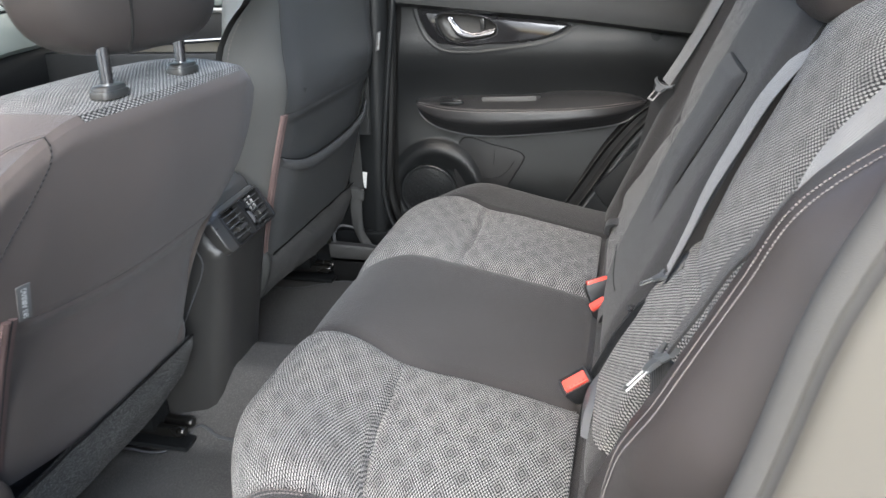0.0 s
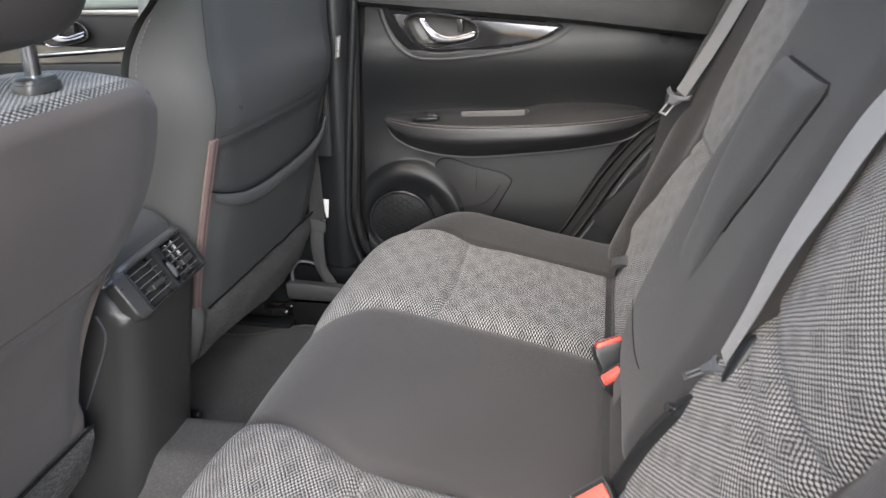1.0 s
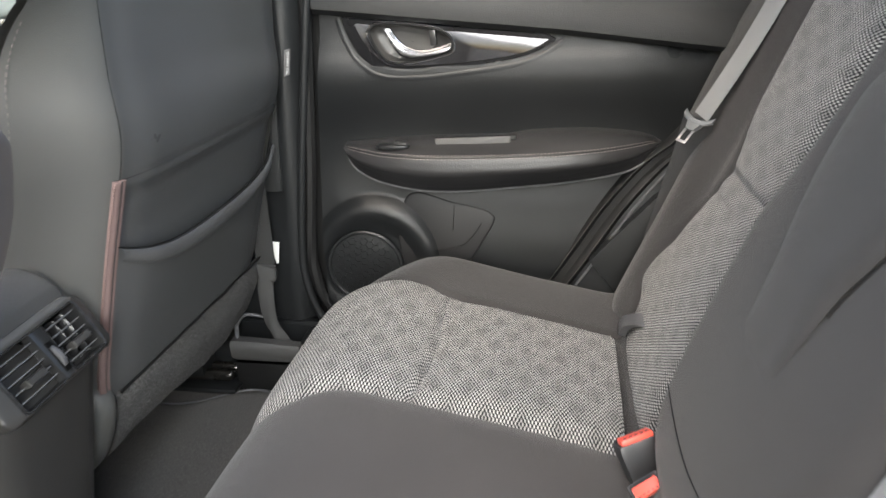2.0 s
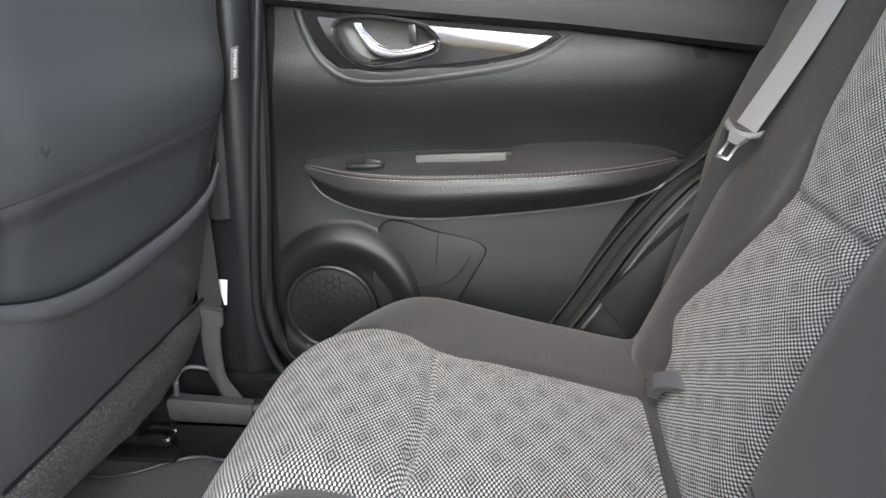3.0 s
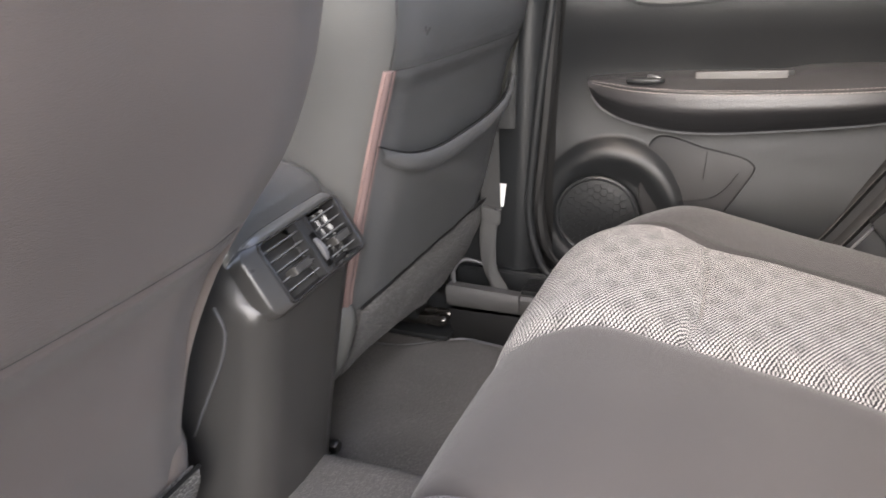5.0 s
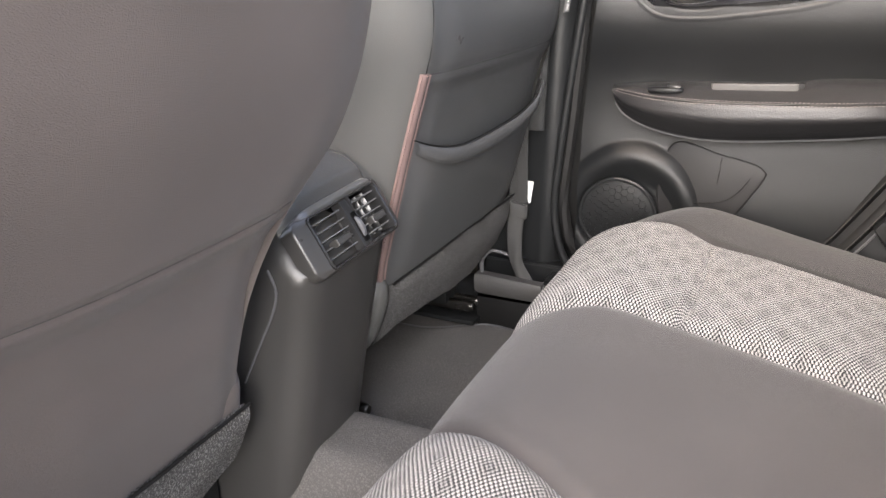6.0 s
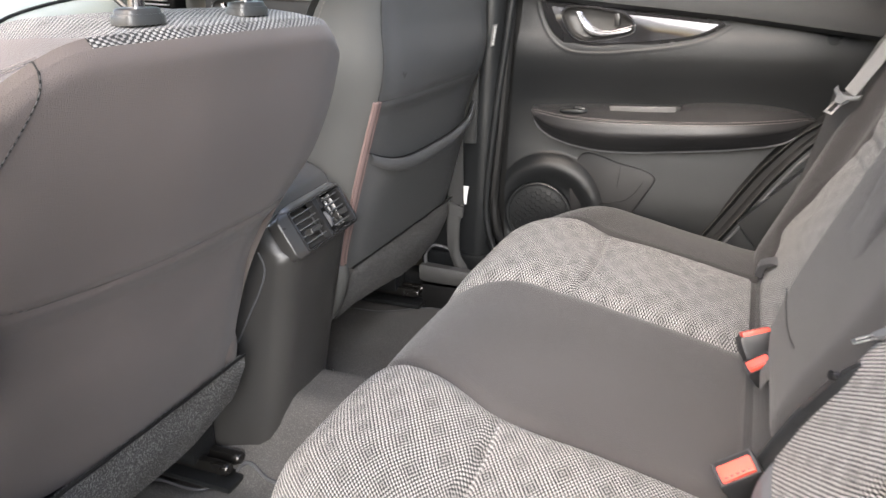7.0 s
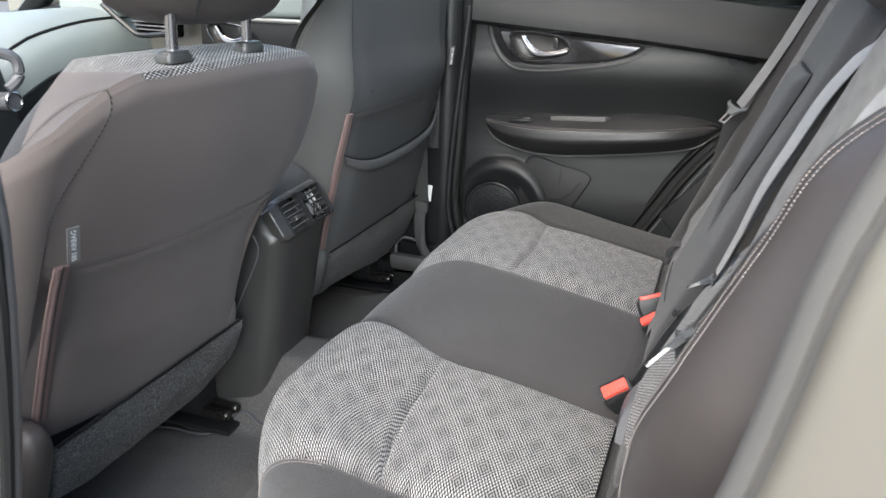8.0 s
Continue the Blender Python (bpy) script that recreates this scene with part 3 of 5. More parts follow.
    for i in range(-7, 8):
        for j in range(-7, 8):
            hx, hz = gx + R * 1.5 * i, gz + R * 1.732 * (j + 0.5 * (i % 2))
            if math.hypot(hx - gx, hz - gz) > gr - R or (i * 7 + j * 3) % 5 == 0:
                continue
            hexa = []
            for k in range(7):
                px, pz = hx + R * 0.94 * math.cos(k * math.pi / 3), hz + R * 0.94 * math.sin(k * math.pi / 3)
                hexa.append((px, DOOR_Y - 0.0048 - 0.006 * (1 - (math.hypot(px - gx, pz - gz) / gr) ** 2), pz))
            tube(hexa, 0.00035, 4, cells)
    part("grille_ribs", cells, PLASTIC_FINE, grille, "fine hexagon ribs")
    # storage pocket beside the speaker: a smooth panel whose face leans downwards
    shape = [tuple(q) for q in spline([(-0.372, 0.402), (-0.287, 0.389), (-0.237, 0.378), (-0.219, 0.369), (-0.214, 0.356), (-0.233, 0.322), (-0.253, 0.289), (-0.290, 0.235), (-0.350, 0.215), (-0.390, 0.300)], 8, closed=True)]
    lean = lambda a, b: door_base(a, b) - 0.002 - 0.004 * ease(0.375, 0.31, b)
    pocket = part("storage_pocket", plate(shape, lambda a, b, d: (a, lean(a, b) + d, b), 0.03, 0.004), POCKET, ob, "smooth dark storage pocket")
    for pts in ([(-0.346, 0.299), (-0.310, 0.304), (-0.275, 0.311), (-0.253, 0.329), (-0.238, 0.352)], [(-0.287, 0.383), (-0.2885, 0.362), (-0.290, 0.340)]):
        part("pocket_seam", tube([(q[0], lean(q[0], q[1]) - 0.0002, q[1]) for q in spline(pts, 8)], 0.0010, 5), RUBBER, pocket)
    # rubber seal round the door
    pts = [(-0.528, DOOR_Y - 0.006, 0.85), (-0.530, DOOR_Y - 0.006, 0.72), (-0.545, DOOR_Y - 0.006, 0.50), (-0.562, DOOR_Y - 0.006, 0.32), (-0.560, DOOR_Y - 0.006, 0.245), (-0.540, DOOR_Y - 0.006, 0.185), (-0.48, DOOR_Y - 0.006, 0.14), (-0.35, DOOR_Y, 0.12)]
    part("door_seal", tube(spline(pts, 8), 0.011, 8), RUBBER, ob, "black rubber door seal")
    rows = []
    for z in np.linspace(0.14, 0.62, 30):
        e = door_edge(z)
        rows.append([(e + a, DOOR_Y + b, z) for a, b in ((-0.003, 0.010), (0.002, -0.006), (0.008, -0.010), (0.014, -0.006), (0.018, 0.002), (0.032, 0.000), (0.038, -0.008), (0.046, -0.010), (0.053, -0.004), (0.056, 0.010))])
    band = part("door_seal", loft(rows, closed=False), RUBBER, ob, "black rubber seal along the slanted edge")
    for off, y in ((0.008, -0.0102), (0.044, -0.0100)):
        part("seal_edge", tube([(door_edge(z) + off, DOOR_Y + y, z) for z in np.linspace(0.18, 0.60, 30)], 0.0010, 6), CONSOLE, band, "thin paler edge of the seal")


def belt_z(x):
    return 0.677 - 0.102 * (x + 0.097) - 0.03 * max(0, x + 0.097)


HANDLE_EGG = [tuple(q) for q in spline([(-0.074, 0.019), (-0.066, 0.030), (-0.050, 0.034), (-0.009, 0.032), (0.034, 0.025), (0.057, 0.017), (0.071, 0.004), (0.074, -0.009), (0.067, -0.019),
                                        (0.038, -0.027), (-0.003, -0.034), (-0.031, -0.034), (-0.052, -0.023), (-0.067, -0.002)], 5, closed=True)]


def build_handle(ob, cx, cz, s):
    """Chrome inside lever in an egg-shaped recess."""
    y0 = DOOR_Y - 0.010
    at = lambda a, b, y: (cx + s * a, y, cz + s * b)
    cup = part("handle_cup", loft([[at(a * k, b * k, y0 + d) for a, b in HANDLE_EGG] for k, d in ((0.985, -0.001), (0.95, 0.001), (0.90, 0.010), (0.80, 0.016), (0.5, 0.018), (0.02, 0.018))], cap=False), CONSOLE, ob, "dark recess of the door handle")
    ring = [at(a, b, y0 - 0.0005) for a, b in HANDLE_EGG]
    part("handle_ring", tube(ring + ring[:2], 0.0015 * s, 6), CHROME, cup, "thin chrome ring")
    ring = [at(a * 0.955, b * 0.93, y0 + 0.0005) for a, b in HANDLE_EGG]
    part("handle_gasket", tube(ring + ring[:2], 0.0026 * s, 6), RUBBER, cup)
    up = spline([(-0.034, 0.023), (-0.024, 0.009), (-0.010, -0.004), (0.007, -0.011), (0.023, -0.013), (0.047, -0.008), (0.069, -0.002)], 7)
    dn = spline([(-0.046, 0.023), (-0.035, 0.001), (-0.020, -0.0205), (0.005, -0.0265), (0.040, -0.021), (0.062, -0.016), (0.070, -0.010)], 7)
    rows = []
    for i, ((a, b), (a2, b2)) in enumerate(zip(up, dn)):
        t = i / (len(up) - 1)
        lift = 0.004 * math.sin(math.pi * t)
        rows.append([at(a + (a2 - a) * k, b + (b2 - b) * k, y0 - 0.001 - lift + dy)
                     for k, dy in ((-0.02, 0.005), (0.0, 0.000), (0.10, -0.0045), (0.22, -0.0050), (0.30, -0.0015), (0.62, -0.0035), (0.88, -0.0030), (1.0, 0.004), (0.5, 0.009))])
    # one chrome lever: dark reflection and bright edge are put into two colours
    lever = part("lever", loft(rows), CHROME_SHADED, cup, "curved chrome lever with its dark reflection in the colour")
    part("lever_lip_highlight", tube([at(a, b - 0.0008, y0 - 0.0045 - 0.004 * math.sin(math.pi * i / (len(up) - 1))) for i, (a, b) in enumerate(up)], 0.0017 * s, 8), CHROME, cup, "upper lip of the lever with its highlight in the colour")
    part("lock_tab", box((0.011 * s, 0.014, 0.025 * s), m=pose(*at(0.038, 0.007, y0 + 0.004), 0, -4, 0), bevel=0.002), SATIN, cup, "small black lock tab")


def build_front_door():
    """The front door beyond the passenger seat."""
    ob = thing("front_door", "closed front car door panel with chrome handle", "car door", kind="structure")
    part("door_panel", box((1.10, 0.03, 0.50), (-1.25, DOOR_Y + 0.035, 0.36), 0.01), PLASTIC, ob)
    part("window_ledge", box((1.10, 0.06, 0.075), (-1.25, DOOR_Y + 0.01, 0.765), 0.02, 3), DASH, ob, "grey padded window ledge")
    part("inlay", box((0.44, 0.012, 0.078), m=pose(-1.10, DOOR_Y + 0.012, 0.682, 0, 3, 0), bevel=0.005), POCKET, ob, "glossy black inlay")
    part("ledge_trim", box((0.62, 0.010, 0.013), m=pose(-1.16, DOOR_Y + 0.002, 0.7235, 0, 2, 0), bevel=0.003), BLADE, ob, "bright strip under the window ledge")
    part("inlay_trim", box((0.42, 0.008, 0.010), m=pose(-1.10, DOOR_Y + 0.004, 0.640, 0, -3, 0), bevel=0.003), CHROME, ob)
    part("armrest", superblock((-1.15, DOOR_Y, 0.52), (0.30, 0.06, 0.045), 4), SOFT, ob)
    build_handle(ob, -1.215, 0.685, 0.95)


def build_far_pillar():
    ob = thing("door_pillar", "black plastic trim of the door pillar", "pillar", kind="structure")
    rows = []
    for z in np.linspace(0.10, 1.2, 24):
        w = 0.03 * ease(0.40, 0.16, z)
        s = 0.045 * (z - 0.41) if z < 0.74 else 0.045 * 0.33
        rows.append([(-0.71 - w + s, 1.875, z), (-0.70 - w + s, 1.852, z), (-0.615 + s, 1.846, z), (-0.598 + s, 1.838, z), (-0.582 + s, 1.838, z), (-0.572 + s, 1.846, z), (-0.560 + s, 1.856, z), (-0.556 + s, 1.88, z)])
    part("pillar_trim", loft(rows), PLASTIC_FINE, ob)
    rows = []
    for z in np.linspace(0.415, 1.2, 12):
        s = 0.045 * (min(z, .74) - 0.41)
        rows.append([(-0.70 + s, 1.852, z), (-0.69 + s, 1.836, z), (-0.61 + s, 1.830, z), (-0.600 + s, 1.836, z), (-0.600 + s, 1.852, z)])
    part("pillar_cover", loft(rows), PLASTIC_FINE, ob, "upper cover of the pillar")
    lip = spline([(-0.520, 1.842, 0.76), (-0.5245, 1.842, 0.719), (-0.557, 1.842, 0.482), (-0.574, 1.842, 0.330), (-0.577, 1.842, 0.255), (-0.563, 1.840, 0.188), (-0.535, 1.838, 0.145), (-0.470, 1.836, 0.118)], 8)
    part("pillar_lip", tube(lip, 0.0075, 10), PLASTIC_FINE, ob, "rounded lip of the pillar trim")
    # sill trim along the door
    rows = []
    for x in np.linspace(-1.3, -0.15, 24):
        rows.append([(x, 1.795, 0.02), (x, 1.797, 0.065), (x, 1.810, 0.085), (x, 1.835, 0.092), (x, 1.86, 0.095), (x, 1.87, 0.02)])
    part("sill_trim", loft(rows), PLASTIC, ob, "black sill trim")
    # tray round the belt anchor
    tray = bmesh.new()
    box((0.22, 0.030, 0.012), (-0.605, 1.846, 0.146), 0.004, 2, bm=tray)
    box((0.22, 0.010, 0.060), (-0.605, 1.834, 0.118), 0.003, 2, bm=tray)
    box((0.075, 0.062, 0.060), (-0.5375, 1.805, 0.112), 0.006, 2, bm=tray)
    box((0.16, 0.06, 0.010), (-0.64, 1.805, 0.090), 0.002, 2, bm=tray)
    part("anchor_tray", tray, PLASTIC, ob, "moulded tray round the belt anchor")
    bar = loft([[(x, 1.768, z0), (x, 1.764, z0 + 0.006), (x, 1.762, z1 - 0.006), (x, 1.766, z1), (x, 1.784, z1 + 0.001), (x, 1.786, z0)]
                for x, z0, z1 in ((-0.712, 0.101, 0.137), (-0.705, 0.098, 0.139), (-0.64, 0.097, 0.136), (-0.575, 0.096, 0.1325))])
    part("tray_bar", bar, PLASTIC_GREY_GRAIN, ob, "grained grey bar of the anchor tray")
    part("tray_bar", loft([[(x, 1.767, z0), (x, 1.763, z0 + 0.006), (x, 1.761, z1 - 0.006), (x, 1.766, z1), (x, 1.784, z1 + 0.001), (x, 1.786, z0)]
                           for x, z0, z1 in ((-0.5725, 0.095, 0.133), (-0.555, 0.096, 0.133), (-0.549, 0.100, 0.130))]), PLASTIC_GREY_GRAIN, ob)
    part("tray_foot", box((0.16, 0.02, 0.075), (-0.632, 1.785, 0.060), 0.003), RUBBER, ob)
    part("tray_rim", tube(spline([(-0.700, 1.776, 0.136), (-0.709, 1.795, 0.150), (-0.703, 1.800, 0.166), (-0.690, 1.803, 0.176), (-0.675, 1.808, 0.174), (-0.655, 1.812, 0.168)], 5), 0.0042, 8, flat=0.8), PLASTIC_GREY, ob, "pale grey rim of the tray")
    part("tray_rib", box((0.04, 0.012, 0.010), (-0.668, 1.815, 0.108), 0.002), PLASTIC_GREY, ob)
    sticker = tagged(part("sticker", plate([(-0.008, 0.021), (0.009, 0.020), (0.003, -0.022), (-0.001, -0.022)], lambda a, b, d: (-0.6235 + a, 1.8265 + d, 0.2975 + b), 0.002), PAPER), "small white paper tag on the pillar trim", "sticker")


def build_front_belt():
    ob = thing("front_seat_belt", "dark seat belt running into a grey sleeve by the pillar", "seat belt")
    pts = spline([(-0.638, 1.806, 0.72), (-0.638, 1.806, 0.50), (-0.637, 1.806, 0.38), (-0.636, 1.804, 0.282)], 6)
    part("webbing", ribbon(pts, (0.95, 0.30, 0), 0.034, 0.0025), BELT_BLACK, ob)
    pts = spline([(-0.634, 1.800, 0.268), (-0.640, 1.800, 0.245), (-0.642, 1.800, 0.215), (-0.641, 1.800, 0.185), (-0.637, 1.800, 0.160), (-0.627, 1.800, 0.138), (-0.615, 1.800, 0.112)], 6)
    rows = []
    for i, p in enumerate(pts):
        t = i / (len(pts) - 1)
        w = curve1([0, 0.1, 0.3, 0.5, 0.7, 0.85, 1.0], [0.0165, 0.0162, 0.0158, 0.0145, 0.0125, 0.014, 0.018])(t)
        ring = []
        for a in np.linspace(0, 2 * math.pi, 25)[:-1]:
            fold = 1 + 0.45 * math.sin(2.0 * a + 6 * t) * ease(0.25, 0.6, t)
            ring.append((p[0] + w * math.cos(a), p[1] + 0.0065 * math.sin(a) * fold, p[2] + 0.006 * math.cos(a) * t))
        rows.append(ring)
    part("sleeve", loft(rows), SLEEVE, ob, "creased grey plastic sleeve")
    cap = loft([[(-0.634 + k * 0.0175 * math.copysign(abs(math.cos(a)) ** 0.5, math.cos(a)), 1.800 + k * 0.009 * math.copysign(abs(math.sin(a)) ** 0.5, math.sin(a)), z - 0.004 * math.cos(a)) for a in np.linspace(0, 2 * math.pi, 29)[:-1]]
                for z, k in ((0.256, 0.90), (0.262, 1.0), (0.278, 1.0), (0.282, 0.96), (0.2825, 0.6))])
    part("sleeve_cap", cap, SLEEVE, ob, "grey cap of the belt sleeve")


def build_quarter_trim():
    """Black trim between the far door and the backrest."""
    ob = thing("quarter_trim", "black plastic trim beside the rear backrest", "trim", kind="structure")

    def fn(u, v):
        z = 0.15 + 0.75 * v
        a = door_edge(z) + 0.046
        x = a + (0.40 - a) * u
        return (x, 1.862 - 0.020 * ease(0.0, 0.25, u) - 0.010 * math.sin(3 * u), z)
    part("trim_panel", sheet(fn, 24, 50), PLASTIC_FINE, ob)
    tri = [(-0.040, 0.298), (-0.045, 0.290), (0.010, 0.222), (0.030, 0.213), (0.10, 0.30), (0.145, 0.47), (0.125, 0.470), (0.06, 0.41)]
    part("trim_cover", plate(tri, lambda a, b, d: (a, 1.836 + d - 0.05 * max(0, a), b), 0.03, 0.003), PLASTIC_FINE, ob, "smooth triangular cover")
    edge = [(door_edge(z) + 0.060, 1.848, z) for z in np.linspace(0.24, 0.60, 16)]
    part("trim_line", tube(edge, 0.0022, 6), PLASTIC_GREY, ob)
    upper = []
    for t in np.linspace(0, 1, 14):
        z = 0.44 + 0.5 * t
        x = curve1([0.44, 0.515, 0.623, 0.715, 1.0], [0.090, 0.100, 0.143, 0.186, 0.33])(z)
        upper.append([(x - 0.006, 1.850, z), (x, 1.815, z), (x + 0.006, 1.806, z), (x + 0.10, 1.775, z), (x + 0.11, 1.86, z)])
    part("upper_trim", loft(upper), PILLARCLOTH, ob, "grey cloth trim of the rear pillar")


def build_near_jamb():
    """Painted door frame on the open side, with its grey seal."""
    ob = thing("door_frame", "champagne painted door frame with grey rubber seal", "door frame", kind="structure")
    xs = curve1([0.05, 0.30, 0.535, 0.60, 0.663, 0.713, 0.85, 1.15], [-0.03, 0.055, 0.117, 0.131, 0.143, 0.158, 0.215, 0.36])
    zs = np.linspace(0.02, 1.15, 40)
    rows = []
    for z in zs:
        x = xs(z)
        rows.append([(x + 0.02 + d, y, z) for d, y in ((0.02, 0.516), (-0.020, 0.512), (-0.031, 0.503), (-0.034, 0.492), (-0.031, 0.482), (-0.024, 0.477), (-0.021, 0.478), (-0.017, 0.472), (-0.012, 0.464), (-0.008, 0.462))])
    part("seal", loft(rows, closed=False), GREYTRIM, ob, "grey flocked door seal")
    rows = []
    for z in zs:
        x = xs(z)
        rows.append([(x + d, y, z) for d, y in ((0.000, 0.4655), (0.002, 0.459), (0.010, 0.453), (0.05, 0.446), (0.12, 0.436), (0.20, 0.424), (0.30, 0.40))])
    part("painted_frame", loft(rows, closed=False), PAINT, ob, "glossy champagne metal of the frame")
    part("striker_plate", box((0.012, 0.055, 0.032), m=pose(xs(0.47) + 0.045, 0.385, 0.475, 0, 0, -58), bevel=0.004), CHROME, ob, "small bright striker plate")
    rows = []
    for x in np.linspace(-0.80, 0.0, 12):
        rows.append([(x, 0.55, 0.0), (x, 0.545, 0.06), (x, 0.50, 0.075), (x, 0.46, 0.07), (x, 0.42, 0.03), (x, 0.38, -0.10), (x, 0.37, -0.25)])
    part("sill", loft(rows, closed=False), PLASTIC, ob, "black door sill cover")


def build_dashboard():
    ob = thing("dashboard", "grey-green dashboard with black air vents", "dashboard")
    top_z = curve1([0.44, 1.00, 1.40, 1.495, 1.551, 1.644, 1.743, 1.82, 1.88], [0.70, 0.66, 0.63, 0.666, 0.688, 0.708, 0.721, 0.725, 0.726])
    lower, upper, line, under = [], [], [], []
    for y in np.linspace(0.44, 1.93, 40):
        z = top_z(y)
        lower.append([(x, y, q) for x, q in ((-1.70, z), (-1.62, z), (-1.595, z - 0.006), (-1.560, z - 0.04), (-1.548, z - 0.09), (-1.556, z - 0.10), (-1.70, z - 0.10))])
        under.append([(x, y, q) for x, q in ((-1.70, z - 0.102), (-1.560, z - 0.102), (-1.552, z - 0.115), (-1.56, z - 0.22), (-1.64, z - 0.34), (-1.70, z - 0.36))])
        upper.append([(x, y, q) for x, q in ((-2.05, z + 0.010), (-1.85, z + 0.024), (-1.70, z + 0.032), (-1.63, z + 0.022), (-1.606, z + 0.004), (-1.64, z - 0.004), (-2.05, z - 0.004))])
        line.append((-1.607, y, z + 0.001))
    part("dash_pad", loft(lower), DASH, ob, "grey-green dashboard pad")
    part("dash_lower", loft(under), PLASTIC_FINE, ob, "black lower dashboard")
    part("dash_top", loft(upper), DASH, ob, "grey-green top roll of the dashboard")
    part("dash_seam", tube(line, 0.004, 6), RUBBER, ob)
    part("mirror_trim", box((0.62, 0.04, 0.035), m=pose(-1.93, 1.905, 0.735, 0, -5.5, 0), bevel=0.01), PLASTIC, ob, "black trim at the windscreen pillar")
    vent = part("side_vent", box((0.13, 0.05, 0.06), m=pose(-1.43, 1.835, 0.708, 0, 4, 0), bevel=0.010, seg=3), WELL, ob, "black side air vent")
    frame_line = spline([(-1.590, 1.800, 0.764), (-1.548, 1.800, 0.730), (-1.510, 1.800, 0.702), (-1.484, 1.800, 0.686), (-1.450, 1.800, 0.682), (-1.365, 1.800, 0.688)], 5)
    part("vent_frame", tube(frame_line, 0.0075, 8), PLASTIC_FINE, vent, "black frame of the air vent")
    for k in range(4):
        part("vane", box((0.11, 0.020, 0.0035), m=pose(-1.425 - 0.006 * k, 1.806, 0.697 + 0.0105 * k, 0, 3, 0), bevel=0.001), PLASTIC_GREY, vent)
    stack = part("centre_stack", box((0.06, 0.30, 0.34), m=pose(-1.44, 1.17, 0.56, 0, -14, 0), bevel=0.02, seg=3), PLASTIC_FINE, ob, "black centre stack")
    bm = tube([(-1.40, 1.272, 0.578), (-1.358, 1.270, 0.579)], 0.020, 20)
    button = part("start_button", bm, PLASTIC_GREY, ob, "round start button with a bright ring")
    part("button_ring", tube([(-1.357, 1.270 + 0.019 * math.cos(a), 0.579 + 0.019 * math.sin(a)) for a in np.linspace(0, 2 * math.pi, 25)], 0.003, 6), CHROME, button)
    part("selector_trim", tube(spline([(-1.39, 1.262, 0.685), (-1.365, 1.290, 0.672), (-1.36, 1.298, 0.650), (-1.362, 1.292, 0.622), (-1.37, 1.272, 0.604)], 5), 0.012, 8), PLASTIC_GREY, ob, "grey lever on the dashboard")


build_ground()
build_floor()
build_shell()
build_near_pillar()
build_far_door()
build_front_door()
build_far_pillar()
build_quarter_trim()
build_near_jamb()


# ---- rear bench ----
def mirror(y):
    return 2 * YC - y


PROFILE = [np.array(q) for q in spline([(0.062, 0.316), (0.030, 0.288), (0.006, 0.264), (-0.012, 0.2545), (-0.10, 0.272), (-0.20, 0.291), (-0.274, 0.303), (-0.35, 0.314),
                                        (-0.40, 0.311), (-0.44, 0.292), (-0.466, 0.258), (-0.475, 0.21), (-0.465, 0.14), (-0.44, 0.06)], 8)]
RUN = np.concatenate([[0], np.cumsum([np.linalg.norm(b - a) for a, b in zip(PROFILE, PROFILE[1:])])])


def along(s):
    """Place on the cushion's side profile, s metres from its back."""
    return float(np.interp(s, RUN, [p[0] for p in PROFILE])), float(np.interp(s, RUN, [p[1] for p in PROFILE]))


def s_of_x(x):
    xs = [p[0] for p in PROFILE]
    k = int(np.argmin(xs))
    return float(np.interp(-x, [-v for v in xs[:k + 1]], RUN[:k + 1]))


S_TW, S_CREASE, S_END = s_of_x(-0.012), s_of_x(-0.267), float(RUN[-1])
INNER = curve1([s_of_x(x) for x in (0.05, -0.01, -0.15, -0.27, -0.34, -0.40)] + [s_of_x(-0.46), S_END], [0.976, 0.978, 0.985, 0.990, 1.024, 1.047, 1.062, 1.066])
INNER_FAR = curve1([s_of_x(x) for x in (0.05, -0.01, -0.15, -0.27, -0.36, -0.41)] + [s_of_x(-0.46), S_END], [1.338, 1.337, 1.346, 1.351, 1.352, 1.330, 1.308, 1.303])
OUTER = curve1([s_of_x(x) for x in (0.05, -0.01, -0.19, -0.27, -0.33, -0.39)] + [s_of_x(-0.46), S_END], [0.700, 0.704, 0.694, 0.690, 0.688, 0.694, 0.712, 0.72])


OUTER_FAR = curve1([s_of_x(x) for x in (0.05, -0.01, -0.19, -0.27, -0.33, -0.39)] + [s_of_x(-0.46), S_END], [1.634, 1.630, 1.640, 1.652, 1.680, 1.676, 1.655, 1.645])


def corner(y):
    """How far the front edge is pulled back towards the ends of the bench."""
    if y < YC:
        return min(0.15, 0.11 * (max(0.0, 0.86 - y) / 0.2) ** 1.5)
    d = mirror(0.53) - y
    return 0.115 * (1 - ease(-0.09, 0.24, d)) ** 1.3


def seat_point(y, s, lift=0.0):
    x, z = along(s)
    f = ease(-0.10, -0.44, x)
    x += corner(y) * f
    return (x, y, z + lift)


def crease(y, s, mid):
    c = S_CREASE + 0.012 * (((y - mid) / 0.15) ** 2 - 0.5)
    return -0.0125 * math.exp(-((s - c) / 0.0050) ** 2) + 0.009 * ease(0.0, 0.09, abs(s - c))


def seam(u):
    return -0.0055 * (math.exp(-(u / 0.035) ** 2) + math.exp(-((1 - u) / 0.035) ** 2))


